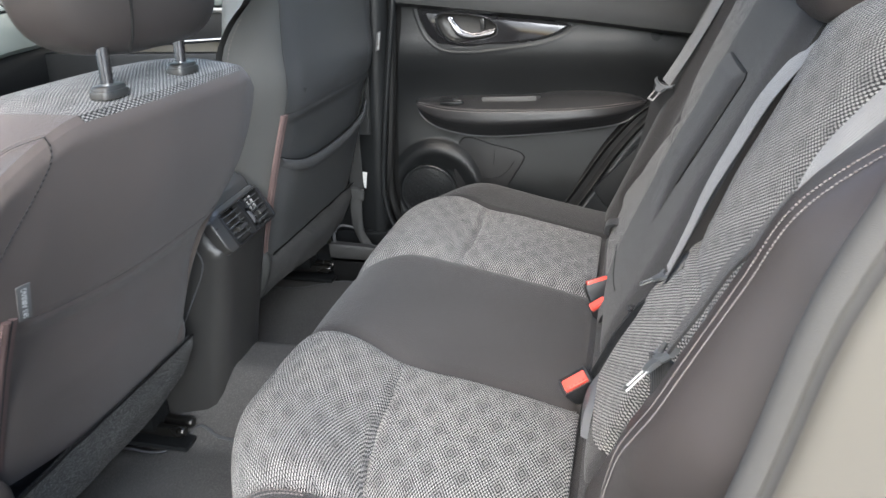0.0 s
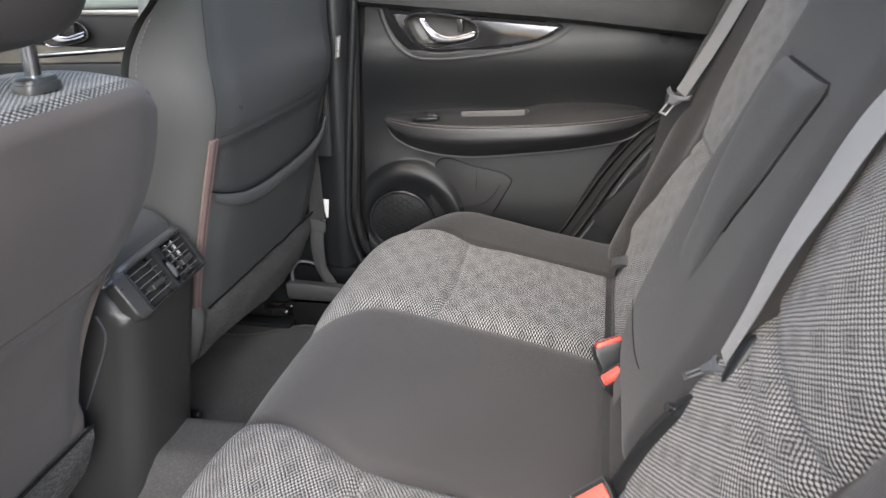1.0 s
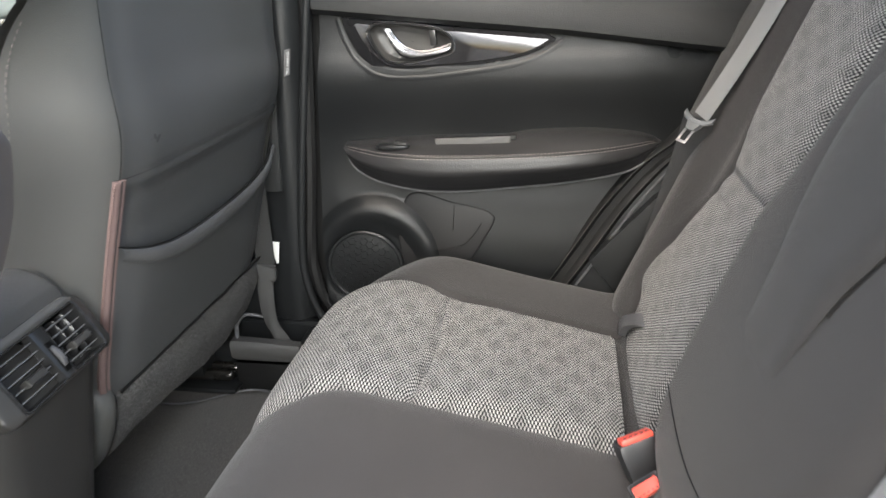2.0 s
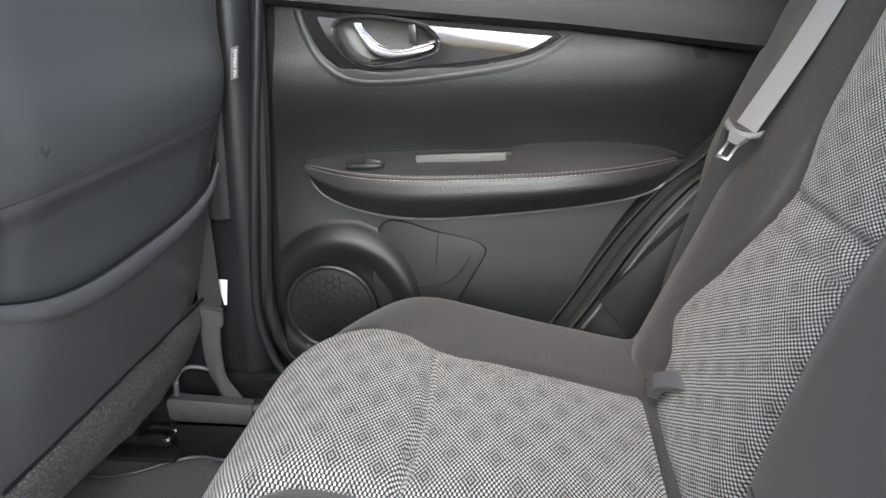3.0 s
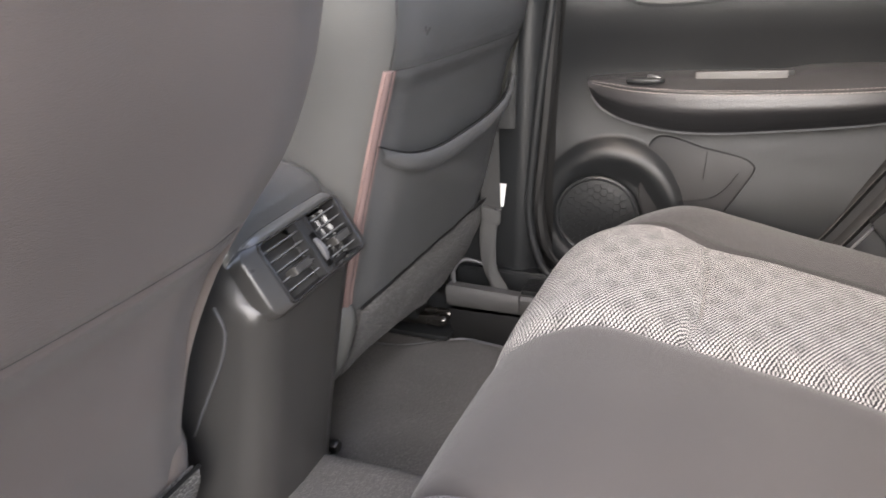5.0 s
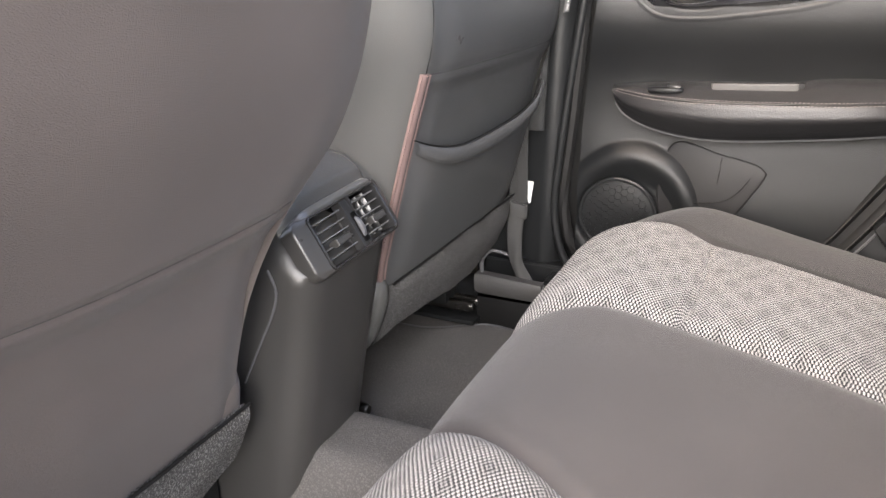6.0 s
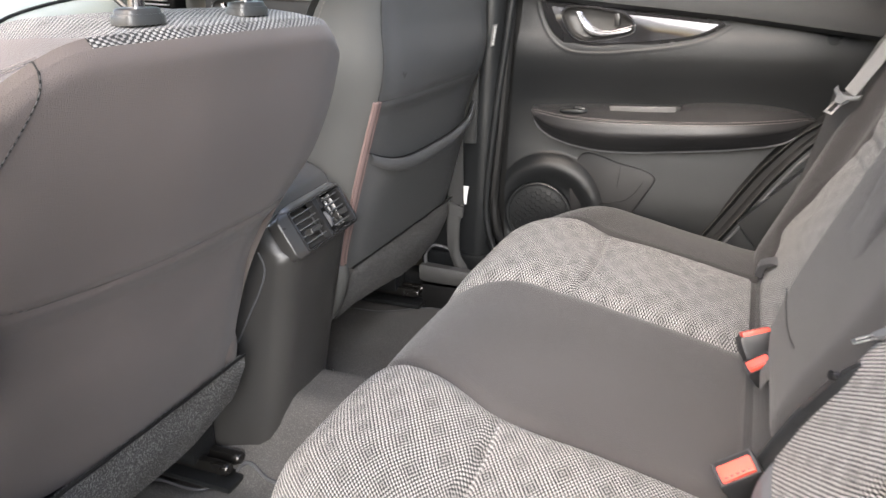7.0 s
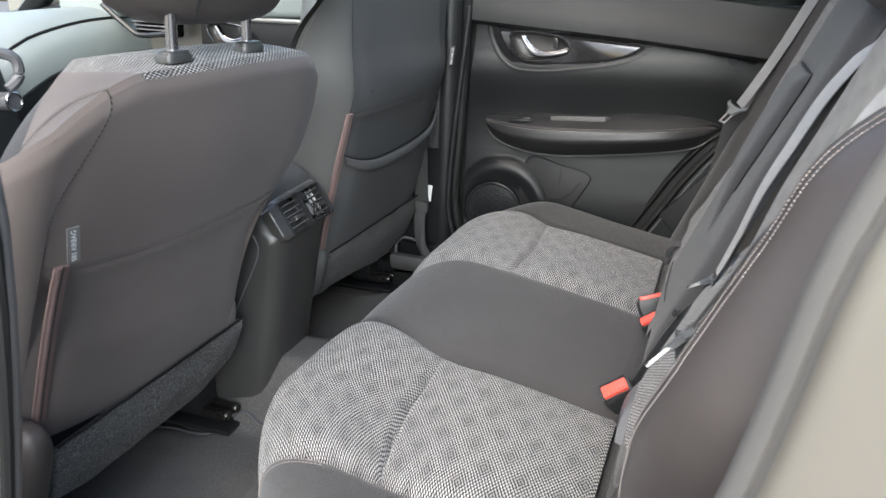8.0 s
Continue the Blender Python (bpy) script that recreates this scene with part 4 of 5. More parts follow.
def cushion_panel(name, lo, hi, s0, s1, mat, parent, nu, nv, crown, mid=None, label=""):
    def fn(u, v):
        s = s0 + (s1 - s0) * v
        y = lo(s) + (hi(s) - lo(s)) * u
        lift = crown * (1 - (2 * u - 1) ** 4) + seam(u)
        lift += crease(y, s, mid) * (1 - (2 * u - 1) ** 8) if mid else 0
        lift += 0.0012 * noise.noise(Vector((y * 9, s * 9, 2))) - (0.004 if (s - s0) < 0.004 and s0 > 0.03 else 0)
        return seat_point(y, s, lift)
    return part(name, sheet(fn, nu, nv, lambda u, v: (lo(s0 + (s1 - s0) * v) * (1 - u) + hi(s0 + (s1 - s0) * v) * u, s0 + (s1 - s0) * v)), mat, parent, label)


def build_bench():
    ob = thing("rear_bench_cushion", "dark cloth rear bench cushion with black and white tweed inserts", "car seat")
    far_in, far_out = INNER_FAR, OUTER_FAR
    cushion_panel("centre_panel", INNER, far_in, S_TW, S_END, CENTRE, ob, 44, 110, 0.004, label="plain dark cloth centre")
    cushion_panel("tweed_insert", OUTER, INNER, S_TW, S_END, TWEED, ob, 40, 130, 0.006, 0.85, "black and white tweed insert")
    cushion_panel("tweed_insert", far_in, far_out, S_TW, S_END, TWEED, ob, 40, 130, 0.006, mirror(0.85), "black and white tweed insert")
    cushion_panel("rear_strip", OUTER, far_out, 0.0, S_TW, FABRIC, ob, 80, 10, 0.0)
    for side in (1, -1):
        def fn(u, v, side=side):
            s = S_END * v
            y0 = OUTER(s) if side == 1 else mirror(OUTER_FAR(s))
            puff = 0.012 if side == 1 else 0.005
            out = 0.528
            if u < 0.6:
                t = u / 0.6
                y = y0 + (out + 0.035 - y0) * t
                lift = puff * math.sin(math.pi * t * 0.75) + (-0.0055 * math.exp(-(t / 0.06) ** 2))
                drop = 0
            else:
                a = (u - 0.6) / 0.4
                y = out + 0.035 * (1 - math.sin(min(1, a * 2) * math.pi / 2))
                lift = puff * math.sin(math.pi * 0.75) * (1 - a)
                drop = 0.035 * (1 - math.cos(min(1, a * 2) * math.pi / 2)) + max(0, a - 0.5) * 0.30
            x, yy, z = seat_point(y, s, lift)
            x = seat_point(y if side == 1 else mirror(y), s)[0]
            z = max(0.03, z - drop)
            return (x, yy if side == 1 else mirror(yy), z)
        b = part("outer_bolster", sheet(fn, 40, 90, lambda u, v: (u * 0.3, v * S_END)), FABRIC, ob, "plain dark cloth bolster")
        line = [Vector(fn(0.70, v)) + Vector((0, -0.001 * side, 0.0012)) for v in np.linspace(0.05, 0.92, 120)]
        part("stitching", stitches(line, 0.0011, 0.004, 0.002), THREAD_DARK, b)
        if side == 1:
            for off in (0.035, 0.075):
                line = [Vector(fn(off, v)) + Vector((-0.0008, 0, 0.0010)) for v in np.linspace(0.60, 0.97, 60)]
                part("stitching", stitches(line, 0.0012, 0.004, 0.002), THREAD, b)
    under = box((0.43, 1.22, 0.15), (-0.23, YC, 0.13), 0.02)
    part("foam_base", under, FABRIC, ob)


# ---- rear backrest ----
def back_x(z):
    return -0.125 + 0.43 * z + 0.05 * max(0, z - 0.72) ** 1.5


B_IN = curve1([0.2, 0.30, 0.42, 0.53, 0.70, 0.85], [1.000, 0.990, 0.972, 0.965, 0.975, 0.985])
B_OUT = curve1([0.2, 0.30, 0.34, 0.42, 0.53, 0.60, 0.70, 0.85], [0.700, 0.680, 0.652, 0.682, 0.735, 0.712, 0.700, 0.690])
NEAR_IN = curve1([0.2, 0.36, 0.42, 0.50, 0.60, 0.70, 0.85], [1.012, 1.012, 1.006, 1.004, 1.004, 1.000, 0.995])
NEAR_OUT = curve1([0.2, 0.306, 0.36, 0.42, 0.53, 0.60, 0.70, 0.85], [0.820, 0.809, 0.805, 0.802, 0.748, 0.722, 0.700, 0.690])
TWEED_FOOT = 0.318
BACK_TOP = 0.84


def bolster_peak(z):
    """Where across the seat the near bolster stands proudest."""
    return curve1([0.25, 0.38, 0.43, 0.50, 0.56, 0.9], [0.700, 0.665, 0.640, 0.600, 0.576, 0.572])(z)


def back_offset(y, z, near):
    """How far the cloth stands behind (+) the plane of the centre section."""
    if near:
        yp = bolster_peak(z)
        peak = curve1([0.25, 0.34, 0.42, 0.50, 0.66, 0.722, 0.80], [0.012, 0.000, -0.025, -0.045, -0.047, -0.040, 0.03])(z)
        if y > yp:
            o = peak + (0.014 - peak) * ease(yp + 0.012, yp + 0.125, y) + 0.015 * ease(0.84, 0.99, y) ** 1.4 * ease(0.44, 0.56, z)
        else:
            q = (yp - y) / 0.088
            o = peak + 0.085 * (q * q if q < 1 else 2 * q - 1)
            o += 0.10 * ease(0.03, -0.05, z - (0.35 + 1.2 * (0.62 - y)))
    else:
        yy = mirror(y)
        o = 0.026 - 0.028 * ease(0.70, 0.62, yy) + 0.085 * ease(0.61, 0.51, yy) ** 1.3
    # rolled front at the foot and the top
    o += 0.045 * (1 - ease(0.20, 0.30, z)) ** 2 + 0.06 * ease(BACK_TOP - 0.07, BACK_TOP, z) ** 2
    return o


def back_crease(z, y):
    c = 0.527 + 0.02 * (y - 0.85)
    return 0.008 * math.exp(-((z - c) / 0.008) ** 2) + 0.006 * math.exp(-((z - c + 0.03) / 0.006) ** 2) * 0.8 - 0.008 * ease(0, 0.10, abs(z - c))


def back_panel(name, lo, hi, near, mat, parent, nu, nv, crown, tweed=False, z0=0.22, z1=BACK_TOP, label=""):
    def fn(u, v):
        z = z0 + (z1 - z0) * v
        a, b = lo(z), hi(z)
        y = a + (b - a) * u
        x = back_x(z) + back_offset(y, z, near) - crown * (1 - (2 * u - 1) ** 4)
        x += 0.006 * (math.exp(-(u / 0.035) ** 2) + math.exp(-((1 - u) / 0.035) ** 2))
        if tweed:
            x += back_crease(z, y if near else mirror(y)) * (1 - (2 * u - 1) ** 8)
        x += 0.0015 * noise.noise(Vector((y * 8, z * 8, 5)))
        return (x, y, z)
    k = 1.09
    return part(name, sheet(fn, nu, nv, lambda u, v: (lo(z0 + (z1 - z0) * v) * (1 - u) + hi(z0 + (z1 - z0) * v) * u, (z0 + (z1 - z0) * v) * k)), mat, parent, label), fn


def build_backrests():
    near = thing("bench_upright", "upright rear seat backrest with tweed centre and stitched dark bolster", "car seat")
    far = thing("bench_upright", "upright rear seat backrest with tweed panel and folded-up centre armrest", "car seat")
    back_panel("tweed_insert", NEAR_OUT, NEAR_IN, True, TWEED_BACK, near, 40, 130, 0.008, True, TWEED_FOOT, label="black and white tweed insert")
    back_panel("foot_cloth", NEAR_OUT, NEAR_IN, True, FABRIC, near, 20, 12, 0.005, z1=TWEED_FOOT + 0.001, label="plain dark cloth foot")
    back_panel("inner_border", NEAR_IN, lambda z: 1.022, True, FABRIC, near, 10, 90, 0.002, label="plain dark cloth border")
    b, fn = back_panel("side_bolster", lambda z: 0.492, NEAR_OUT, True, BOLSTER, near, 40, 90, 0.0, label="dark leatherette side bolster")
    for off in (-0.010, 0.0015):
        line = []
        for z in np.linspace(0.37, 0.80, 260):
            yy = bolster_peak(z) + off
            u = (yy - 0.492) / (NEAR_OUT(z) - 0.492)
            p = fn(u, (z - 0.22) / (BACK_TOP - 0.22))
            line.append((p[0] - 0.0012, p[1], p[2]))
        part("stitching", stitches(line, 0.00095, 0.0020, 0.0009), THREAD, b, "pale double stitching")
    part("foam_core", loft([[(back_x(z) + 0.06, 0.535, z), (back_x(z) + 0.06, 0.955, z), (back_x(z) + 0.13, 0.955, z), (back_x(z) + 0.13, 0.525, z)] for z in np.linspace(0.20, 0.80, 6)]), FABRIC, near)
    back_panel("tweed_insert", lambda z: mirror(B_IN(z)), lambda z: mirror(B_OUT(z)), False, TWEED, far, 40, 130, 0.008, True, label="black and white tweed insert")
    back_panel("side_bolster", lambda z: mirror(B_OUT(z)), lambda z: mirror(0.50), False, FABRIC, far, 30, 90, 0.0, label="dark cloth side bolster")
    part("foam_core", loft([[(back_x(z) + 0.06, 1.00, z), (back_x(z) + 0.06, 1.84, z), (back_x(z) + 0.13, 1.84, z), (back_x(z) + 0.13, 1.00, z)] for z in np.linspace(0.20, 0.80, 6)]), FABRIC, far)

    # centre section: a padded block, its sides rolled back
    lo = curve1([0.2, 0.30, 0.36, 0.42, 0.48, 0.60, 0.75, 0.86], [1.022, 1.016, 1.012, 0.992, 0.972, 0.972, 0.962, 0.94])
    hi = curve1([0.22, 0.313, 0.325, 0.35, 0.46, 0.55, 0.62, 0.75, 0.86], [1.285, 1.290, 1.312, 1.338, 1.372, 1.380, 1.352, 1.335, 1.33])

    def centre(u, v):
        z = 0.22 + 0.64 * v
        a, c = lo(z), hi(z)
        t = 2 * u - 1
        y = (a + c) / 2 + (c - a) / 2 * math.copysign(min(1, abs(t) / 0.8), t)
        deep = 0.055 * max(0, (abs(t) - 0.8) / 0.2)
        edge = 0.016 * ease(0.55, 0.80, abs(t)) ** 2
        x = back_x(z) + edge + deep - 0.012 * (1 - abs(t) ** 3) * ease(0.24, 0.40, z)
        x += 0.055 * (1 - ease(0.25, 0.335, z)) ** 1.5 + 0.05 * ease(0.80, 0.86, z) ** 2
        x += 0.002 * (1 - ease(0.0, 0.012, abs(z - 0.709))) * (1 - ease(0.07, 0.10, abs(y - 1.145)))
        return (x + 0.0015 * noise.noise(Vector((y * 8, z * 8, 9))), y, z)
    part("centre_panel", sheet(centre, 60, 90, lambda u, v: (u * 0.4, v * 0.64)), ARMFAB, far, "plain dark cloth centre")
    line = [Vector((back_x(z) - 0.0135, y, z)) for y, z in spline([(1.300, 0.374), (1.245, 0.371), (1.19, 0.371), (1.15, 0.374), (1.112, 0.380)], 6)]
    part("seam", tube(line, 0.0006, 6), POCKET, far, "thin seam across the foot of the centre")
    ya = curve1([0.30, 0.42, 0.565, 0.60, 0.625, 0.665, 0.70, 0.706], [1.150, 1.135, 1.106, 1.091, 1.083, 1.072, 1.061, 1.066])
    yb = curve1([0.30, 0.42, 0.532, 0.604, 0.667, 0.70, 0.706], [1.20, 1.215, 1.232, 1.259, 1.267, 1.255, 1.235])

    def arm(u, v):
        z = 0.30 + 0.406 * v
        a, c = ya(z), yb(z)
        t = 2 * u - 1
        y = (a + c) / 2 + (c - a) / 2 * t
        side = (1 - abs(t) ** 8) if t < 0 else (1 - t ** 3)
        proud = 0.012 * side * ease(0.45, 0.60, z) * (1 - ease(0.698, 0.706, z) * 0.8) + 0.004 * ease(0.42, 0.56, z)
        return (back_x(z) - 0.010 - proud + 0.006 * (1 - ease(0.36, 0.50, z)), y, z)
    armrest = part("folding_armrest", sheet(arm, 40, 70, lambda u, v: (u * 0.25, v * 0.4)), ARMFAB, far, "folded-up centre armrest")
    slit = [(back_x(z) - 0.0125, ya(z) - 0.002, z) for z in np.linspace(0.55, 0.70, 24)] + [(back_x(0.706) - 0.0125, y, 0.7075) for y in np.linspace(1.066, 1.225, 16)]
    part("armrest_gap", tube(slit, 0.0009, 6), RUBBER, armrest)
    # black plastic cheek at the split between the two backrests
    rows = []
    left = curve1([0.28, 0.337, 0.365, 0.42, 0.47], [1.016, 1.010, 1.006, 0.984, 0.956])
    for z in np.linspace(0.28, 0.47, 18):
        k = 1 - ease(0.415, 0.475, z)                                       # it runs out into the split
        a, x = left(z), back_x(z) - 0.002 + 0.018 * (1 - k)
        rows.append([(x + 0.020, a + 0.030, z), (x - 0.002, a + 0.004, z), (x - 0.004, a - 0.003 * k, z), (x - 0.005, a - 0.012 * k, z), (x + 0.002, a - 0.022 * k, z), (x + 0.022, a - 0.028 * k, z), (x + 0.06, a - 0.020 * k, z)])
    cheek = part("hinge_cover", loft(rows), PLASTIC_FINE, far, "black plastic hinge cover")
    part("screw", tube([(back_x(0.421) - 0.004, 0.979, 0.421), (back_x(0.421) - 0.011, 0.976, 0.423)], 0.0045, 12), CHROME, cheek, "bright screw")


def build_rear_headrest():
    ob = thing("rear_headrest", "dark leatherette headrest with pale stitching", "headrest")
    part("pad", superblock((0.245, 0.985, 0.850), (0.050, 0.095, 0.074), 3.6, 40, 24), VINYL, ob)
    for dy in (-0.05, 0.05):
        part("post", tube([(0.262, 0.985 + dy, 0.76), (0.255, 0.985 + dy, 0.82)], 0.006, 10), CHROME, ob)


build_bench()
build_backrests()
build_rear_headrest()


# ---- belts and buckles ----
def tongue(parent, at, turn, scale=0.92):
    """Belt tongue: a grey slotted body with a bright metal blade."""
    m = Matrix.Translation(at) @ turn @ Matrix.Scale(scale, 4)
    rows = []
    for a in np.linspace(-1, 1, 25):
        e = abs(a) ** 2.2
        lo, hi, th = -0.0075 + 0.013 * e, 0.0045 + 0.0165 * e, 0.0048 - 0.0012 * e
        rows.append([(0.033 * a, lo, -th * 0.5), (0.033 * a, lo - 0.001 * (1 - e), th * 0.3), (0.033 * a, lo + 0.003, th), (0.033 * a, hi - 0.003, th), (0.033 * a, hi, th * 0.2), (0.033 * a, hi - 0.002, -th), (0.033 * a, lo + 0.002, -th)])
    body = loft(rows)
    neck = loft([[(w * a, y, t) for a, t in ((-1, -0.003), (-0.8, 0.0035), (0.8, 0.0035), (1, -0.003))] for y, w in ((-0.004, 0.019), (-0.012, 0.016), (-0.019, 0.0125), (-0.024, 0.0118))])
    join(body, neck)
    bmesh.ops.transform(body, matrix=m, verts=body.verts)
    t = part("tongue", body, TONGUE, parent, "grey plastic belt tongue")
    blade = bmesh.new()
    for sx in (-0.0085, 0.0085):
        box((0.0052, 0.034, 0.0026), (sx, -0.037, 0), 0.001, 2, bm=blade)
    box((0.0222, 0.006, 0.0026), (0, -0.053, 0), 0.001, 2, bm=blade)
    bmesh.ops.transform(blade, matrix=m, verts=blade.verts)
    part("blade", blade, BLADE, t, "bright slotted metal blade")


def frame_of(x_axis, y_axis):
    x = Vector(x_axis).normalized()
    y = Vector(y_axis)
    y = (y - x * y.dot(x)).normalized()
    z = x.cross(y)
    return Matrix((x, y, z)).transposed().to_4x4()


def build_belts():
    far = thing("seat_belt", "grey rear seat belt hanging beside the door with its tongue", "seat belt", group="rear seat belts")
    pts = spline([(0.33, 1.70, 1.02), (0.262, 1.70, 0.90), (0.178, 1.70, 0.72), (0.140, 1.70, 0.645), (0.100, 1.70, 0.575)], 8)
    part("webbing", ribbon(pts, (0.45, -0.88, 0.05), 0.038, 0.0016), BELT, far)
    pts = spline([(0.098, 1.702, 0.572), (0.088, 1.735, 0.50), (0.075, 1.768, 0.43), (0.055, 1.79, 0.34), (0.036, 1.795, 0.235)], 8)
    part("lower_webbing", ribbon(pts, (0.75, -0.55, 0.10), [0.047 - 0.012 * i / 32 for i in range(33)], 0.0018), BELT_DARK, far)
    tongue(far, (0.092, 1.692, 0.570), frame_of((0.76, -0.60, -0.22), (0.82, 0.28, 0.55)), 0.70)

    mid = thing("seat_belt", "grey middle seat belt lying along the backrest split", "seat belt", group="rear seat belts")
    pts = spline([(0.30, 0.88, 0.83), (0.262, 0.930, 0.80), (0.222, 0.955, 0.765), (0.178, 0.96, 0.706), (0.148, 0.96, 0.644), (0.125, 0.96, 0.592), (0.106, 0.966, 0.532), (0.089, 0.971, 0.483)], 8)
    part("webbing", ribbon(pts, (0.12, -0.99, 0.0), [0.042 - 0.022 * ease(0.45, 1.0, i / (len(pts) - 1)) for i in range(len(pts))], 0.0016), BELT, mid)
    pts = spline([(0.084, 0.975, 0.470), (0.074, 0.978, 0.44), (0.062, 0.985, 0.40), (0.040, 0.99, 0.33), (0.02, 0.99, 0.27)], 8)
    part("lower_webbing", ribbon(pts, (0.2, -0.95, 0.0), 0.022, 0.0016), BELT_BLACK, mid)
    part("tongue_pad", superblock((0.099, 0.950, 0.494), (0.006, 0.010, 0.020), 3, 24, 14, lambda p: Vector((p.x + 0.6 * p.z, p.y + 0.4 * p.z, p.z))), PLASTIC_FINE, mid, "black plastic belt stop")
    tongue(mid, (0.083, 0.972, 0.474), frame_of((-0.03, 0.95, -0.10), (0.90, -0.07, 0.45)), 0.54)

    near = thing("seat_belt", "grey rear seat belt hanging beside the stitched bolster", "seat belt", group="rear seat belts")
    pts = spline([(0.34, 0.56, 1.00), (0.258, 0.615, 0.845), (0.200, 0.634, 0.765), (0.161, 0.636, 0.718), (0.146, 0.637, 0.692), (0.128, 0.638, 0.661), (0.111, 0.642, 0.634), (0.094, 0.646, 0.598), (0.076, 0.650, 0.562)], 8)
    across = [Vector((0.70, -0.65, -0.30)).lerp(Vector((-0.13, -0.90, 0.42)), ease(0.22, 0.50, i / (len(pts) - 1))) for i in range(len(pts))]
    part("webbing", ribbon(pts[:34], across[:34], 0.026, 0.0016), BELT, near)
    part("lower_webbing", ribbon(pts[31:], (-0.02, -0.95, 0.30), 0.036, 0.0030), BELT_DARK, near)
    pts = spline([(0.072, 0.652, 0.545), (0.078, 0.65, 0.46), (0.07, 0.62, 0.40), (0.05, 0.57, 0.32), (0.03, 0.55, 0.26)], 8)
    part("lower_webbing", ribbon(pts, (0.6, -0.6, 0.2), 0.035, 0.0018), BELT_DARK, near)
    tongue(near, (0.068, 0.654, 0.545), frame_of((-0.15, 0.85, -0.40), (0.66, 0.05, 0.70)), 0.72)


def buckle(at, turn, size=1.0, low=False):
    ob = thing("belt_buckle", "black belt buckle with a red release button on the bench" if not low else "grey belt buckle with red release button tucked in the bench", "belt buckle", group="belt buckles")
    w, d, h = 0.043 * size, 0.028 * size, 0.075
    rows = []
    for z, k in ((-h, 0.72), (-h * 0.5, 0.9), (-0.012, 1.0), (-0.003, 1.0), (0.0, 0.94)):
        rows.append([(w / 2 * k * a, d / 2 * k * b, z) for a, b in [tuple(q) for q in spline([(-1, -0.8), (-0.8, -1), (0.8, -1), (1, -0.8), (1, 0.8), (0.8, 1), (-0.8, 1), (-1, 0.8)], 3, closed=True)]])
    m = Matrix.Translation(at) @ turn
    bm = loft(rows)
    bmesh.ops.transform(bm, matrix=m, verts=bm.verts)
    part("housing", bm, BUCKLE, ob)
    bm = box((w * 0.82, d * 0.62, 0.008), (0, -d * 0.12, 0.0016), 0.0022)
    for v in bm.verts:
        v.co.z += 0.002 * (1 - (v.co.x / (w * 0.42)) ** 2)
    bmesh.ops.transform(bm, matrix=m, verts=bm.verts)
    button = part("release_button", bm, RED, ob, "red release button")
    bm = bmesh.new()
    for k in range(5):
        box((w * 0.08, d * 0.05, 0.0008), (w * (-0.28 + 0.14 * k), -d * 0.34, 0.0066), 0, bm=bm)
    bmesh.ops.transform(bm, matrix=m, verts=bm.verts)
    part("lettering_bar", bm, LABEL, button)
    bm = box((w * 0.86, d * 0.20, 0.004), (0, d * 0.30, 0.0), 0.001)
    bmesh.ops.transform(bm, matrix=m, verts=bm.verts)
    part("slot", bm, RUBBER, ob)
    return ob


build_belts()
def facing(z_axis, x_axis):
    z, x = Vector(z_axis).normalized(), Vector(x_axis)
    x = (x - z * x.dot(z)).normalized()
    return Matrix((x, z.cross(x), z)).transposed().to_4x4()


buckle((-0.021, 0.985, 0.300), facing((-0.32, -0.55, 0.76), (0.85, 0.30, 0.40)))
buckle((-0.008, 1.296, 0.305), facing((-0.35, 0.30, 0.88), (0.85, 0.35, 0.30)), 1.05, True)
buckle((-0.002, 1.222, 0.300), facing((-0.35, -0.50, 0.76), (0.85, 0.30, 0.38)), 0.8, True)


def build_anchor_tab(side):
    ob = thing("anchor_tab", "dark grey plastic child-seat anchor guide in the seat crease", "anchor cover", group="anchor guides")
    rows = []
    for t in np.linspace(0, 1, 10):
        b = 0.006 * math.sin(math.pi * t)
        row = [(0.004 + 0.022 * t - b - d, 1.606 - 0.055 * t + w, 0.276 + 0.045 * t + b) for w, d in ((0.025, 0.0), (0.020, 0.010), (-0.014, 0.012), (-0.020, 0.002))]
        rows.append(row if side > 0 else [(x, mirror(y) + ANCHOR_NEAR, z) for x, y, z in row])
    part("guide", loft(rows), PLASTIC_GREY, ob)


ANCHOR_NEAR = 0.185
build_anchor_tab(1)
build_anchor_tab(-1)


# ---- front seats ----
SHOULDER = curve1([0.55, 0.658, 0.713, 0.753, 0.786, 0.815], [1.0, 0.76, 0.64, 0.43, 0.16, 0.03])


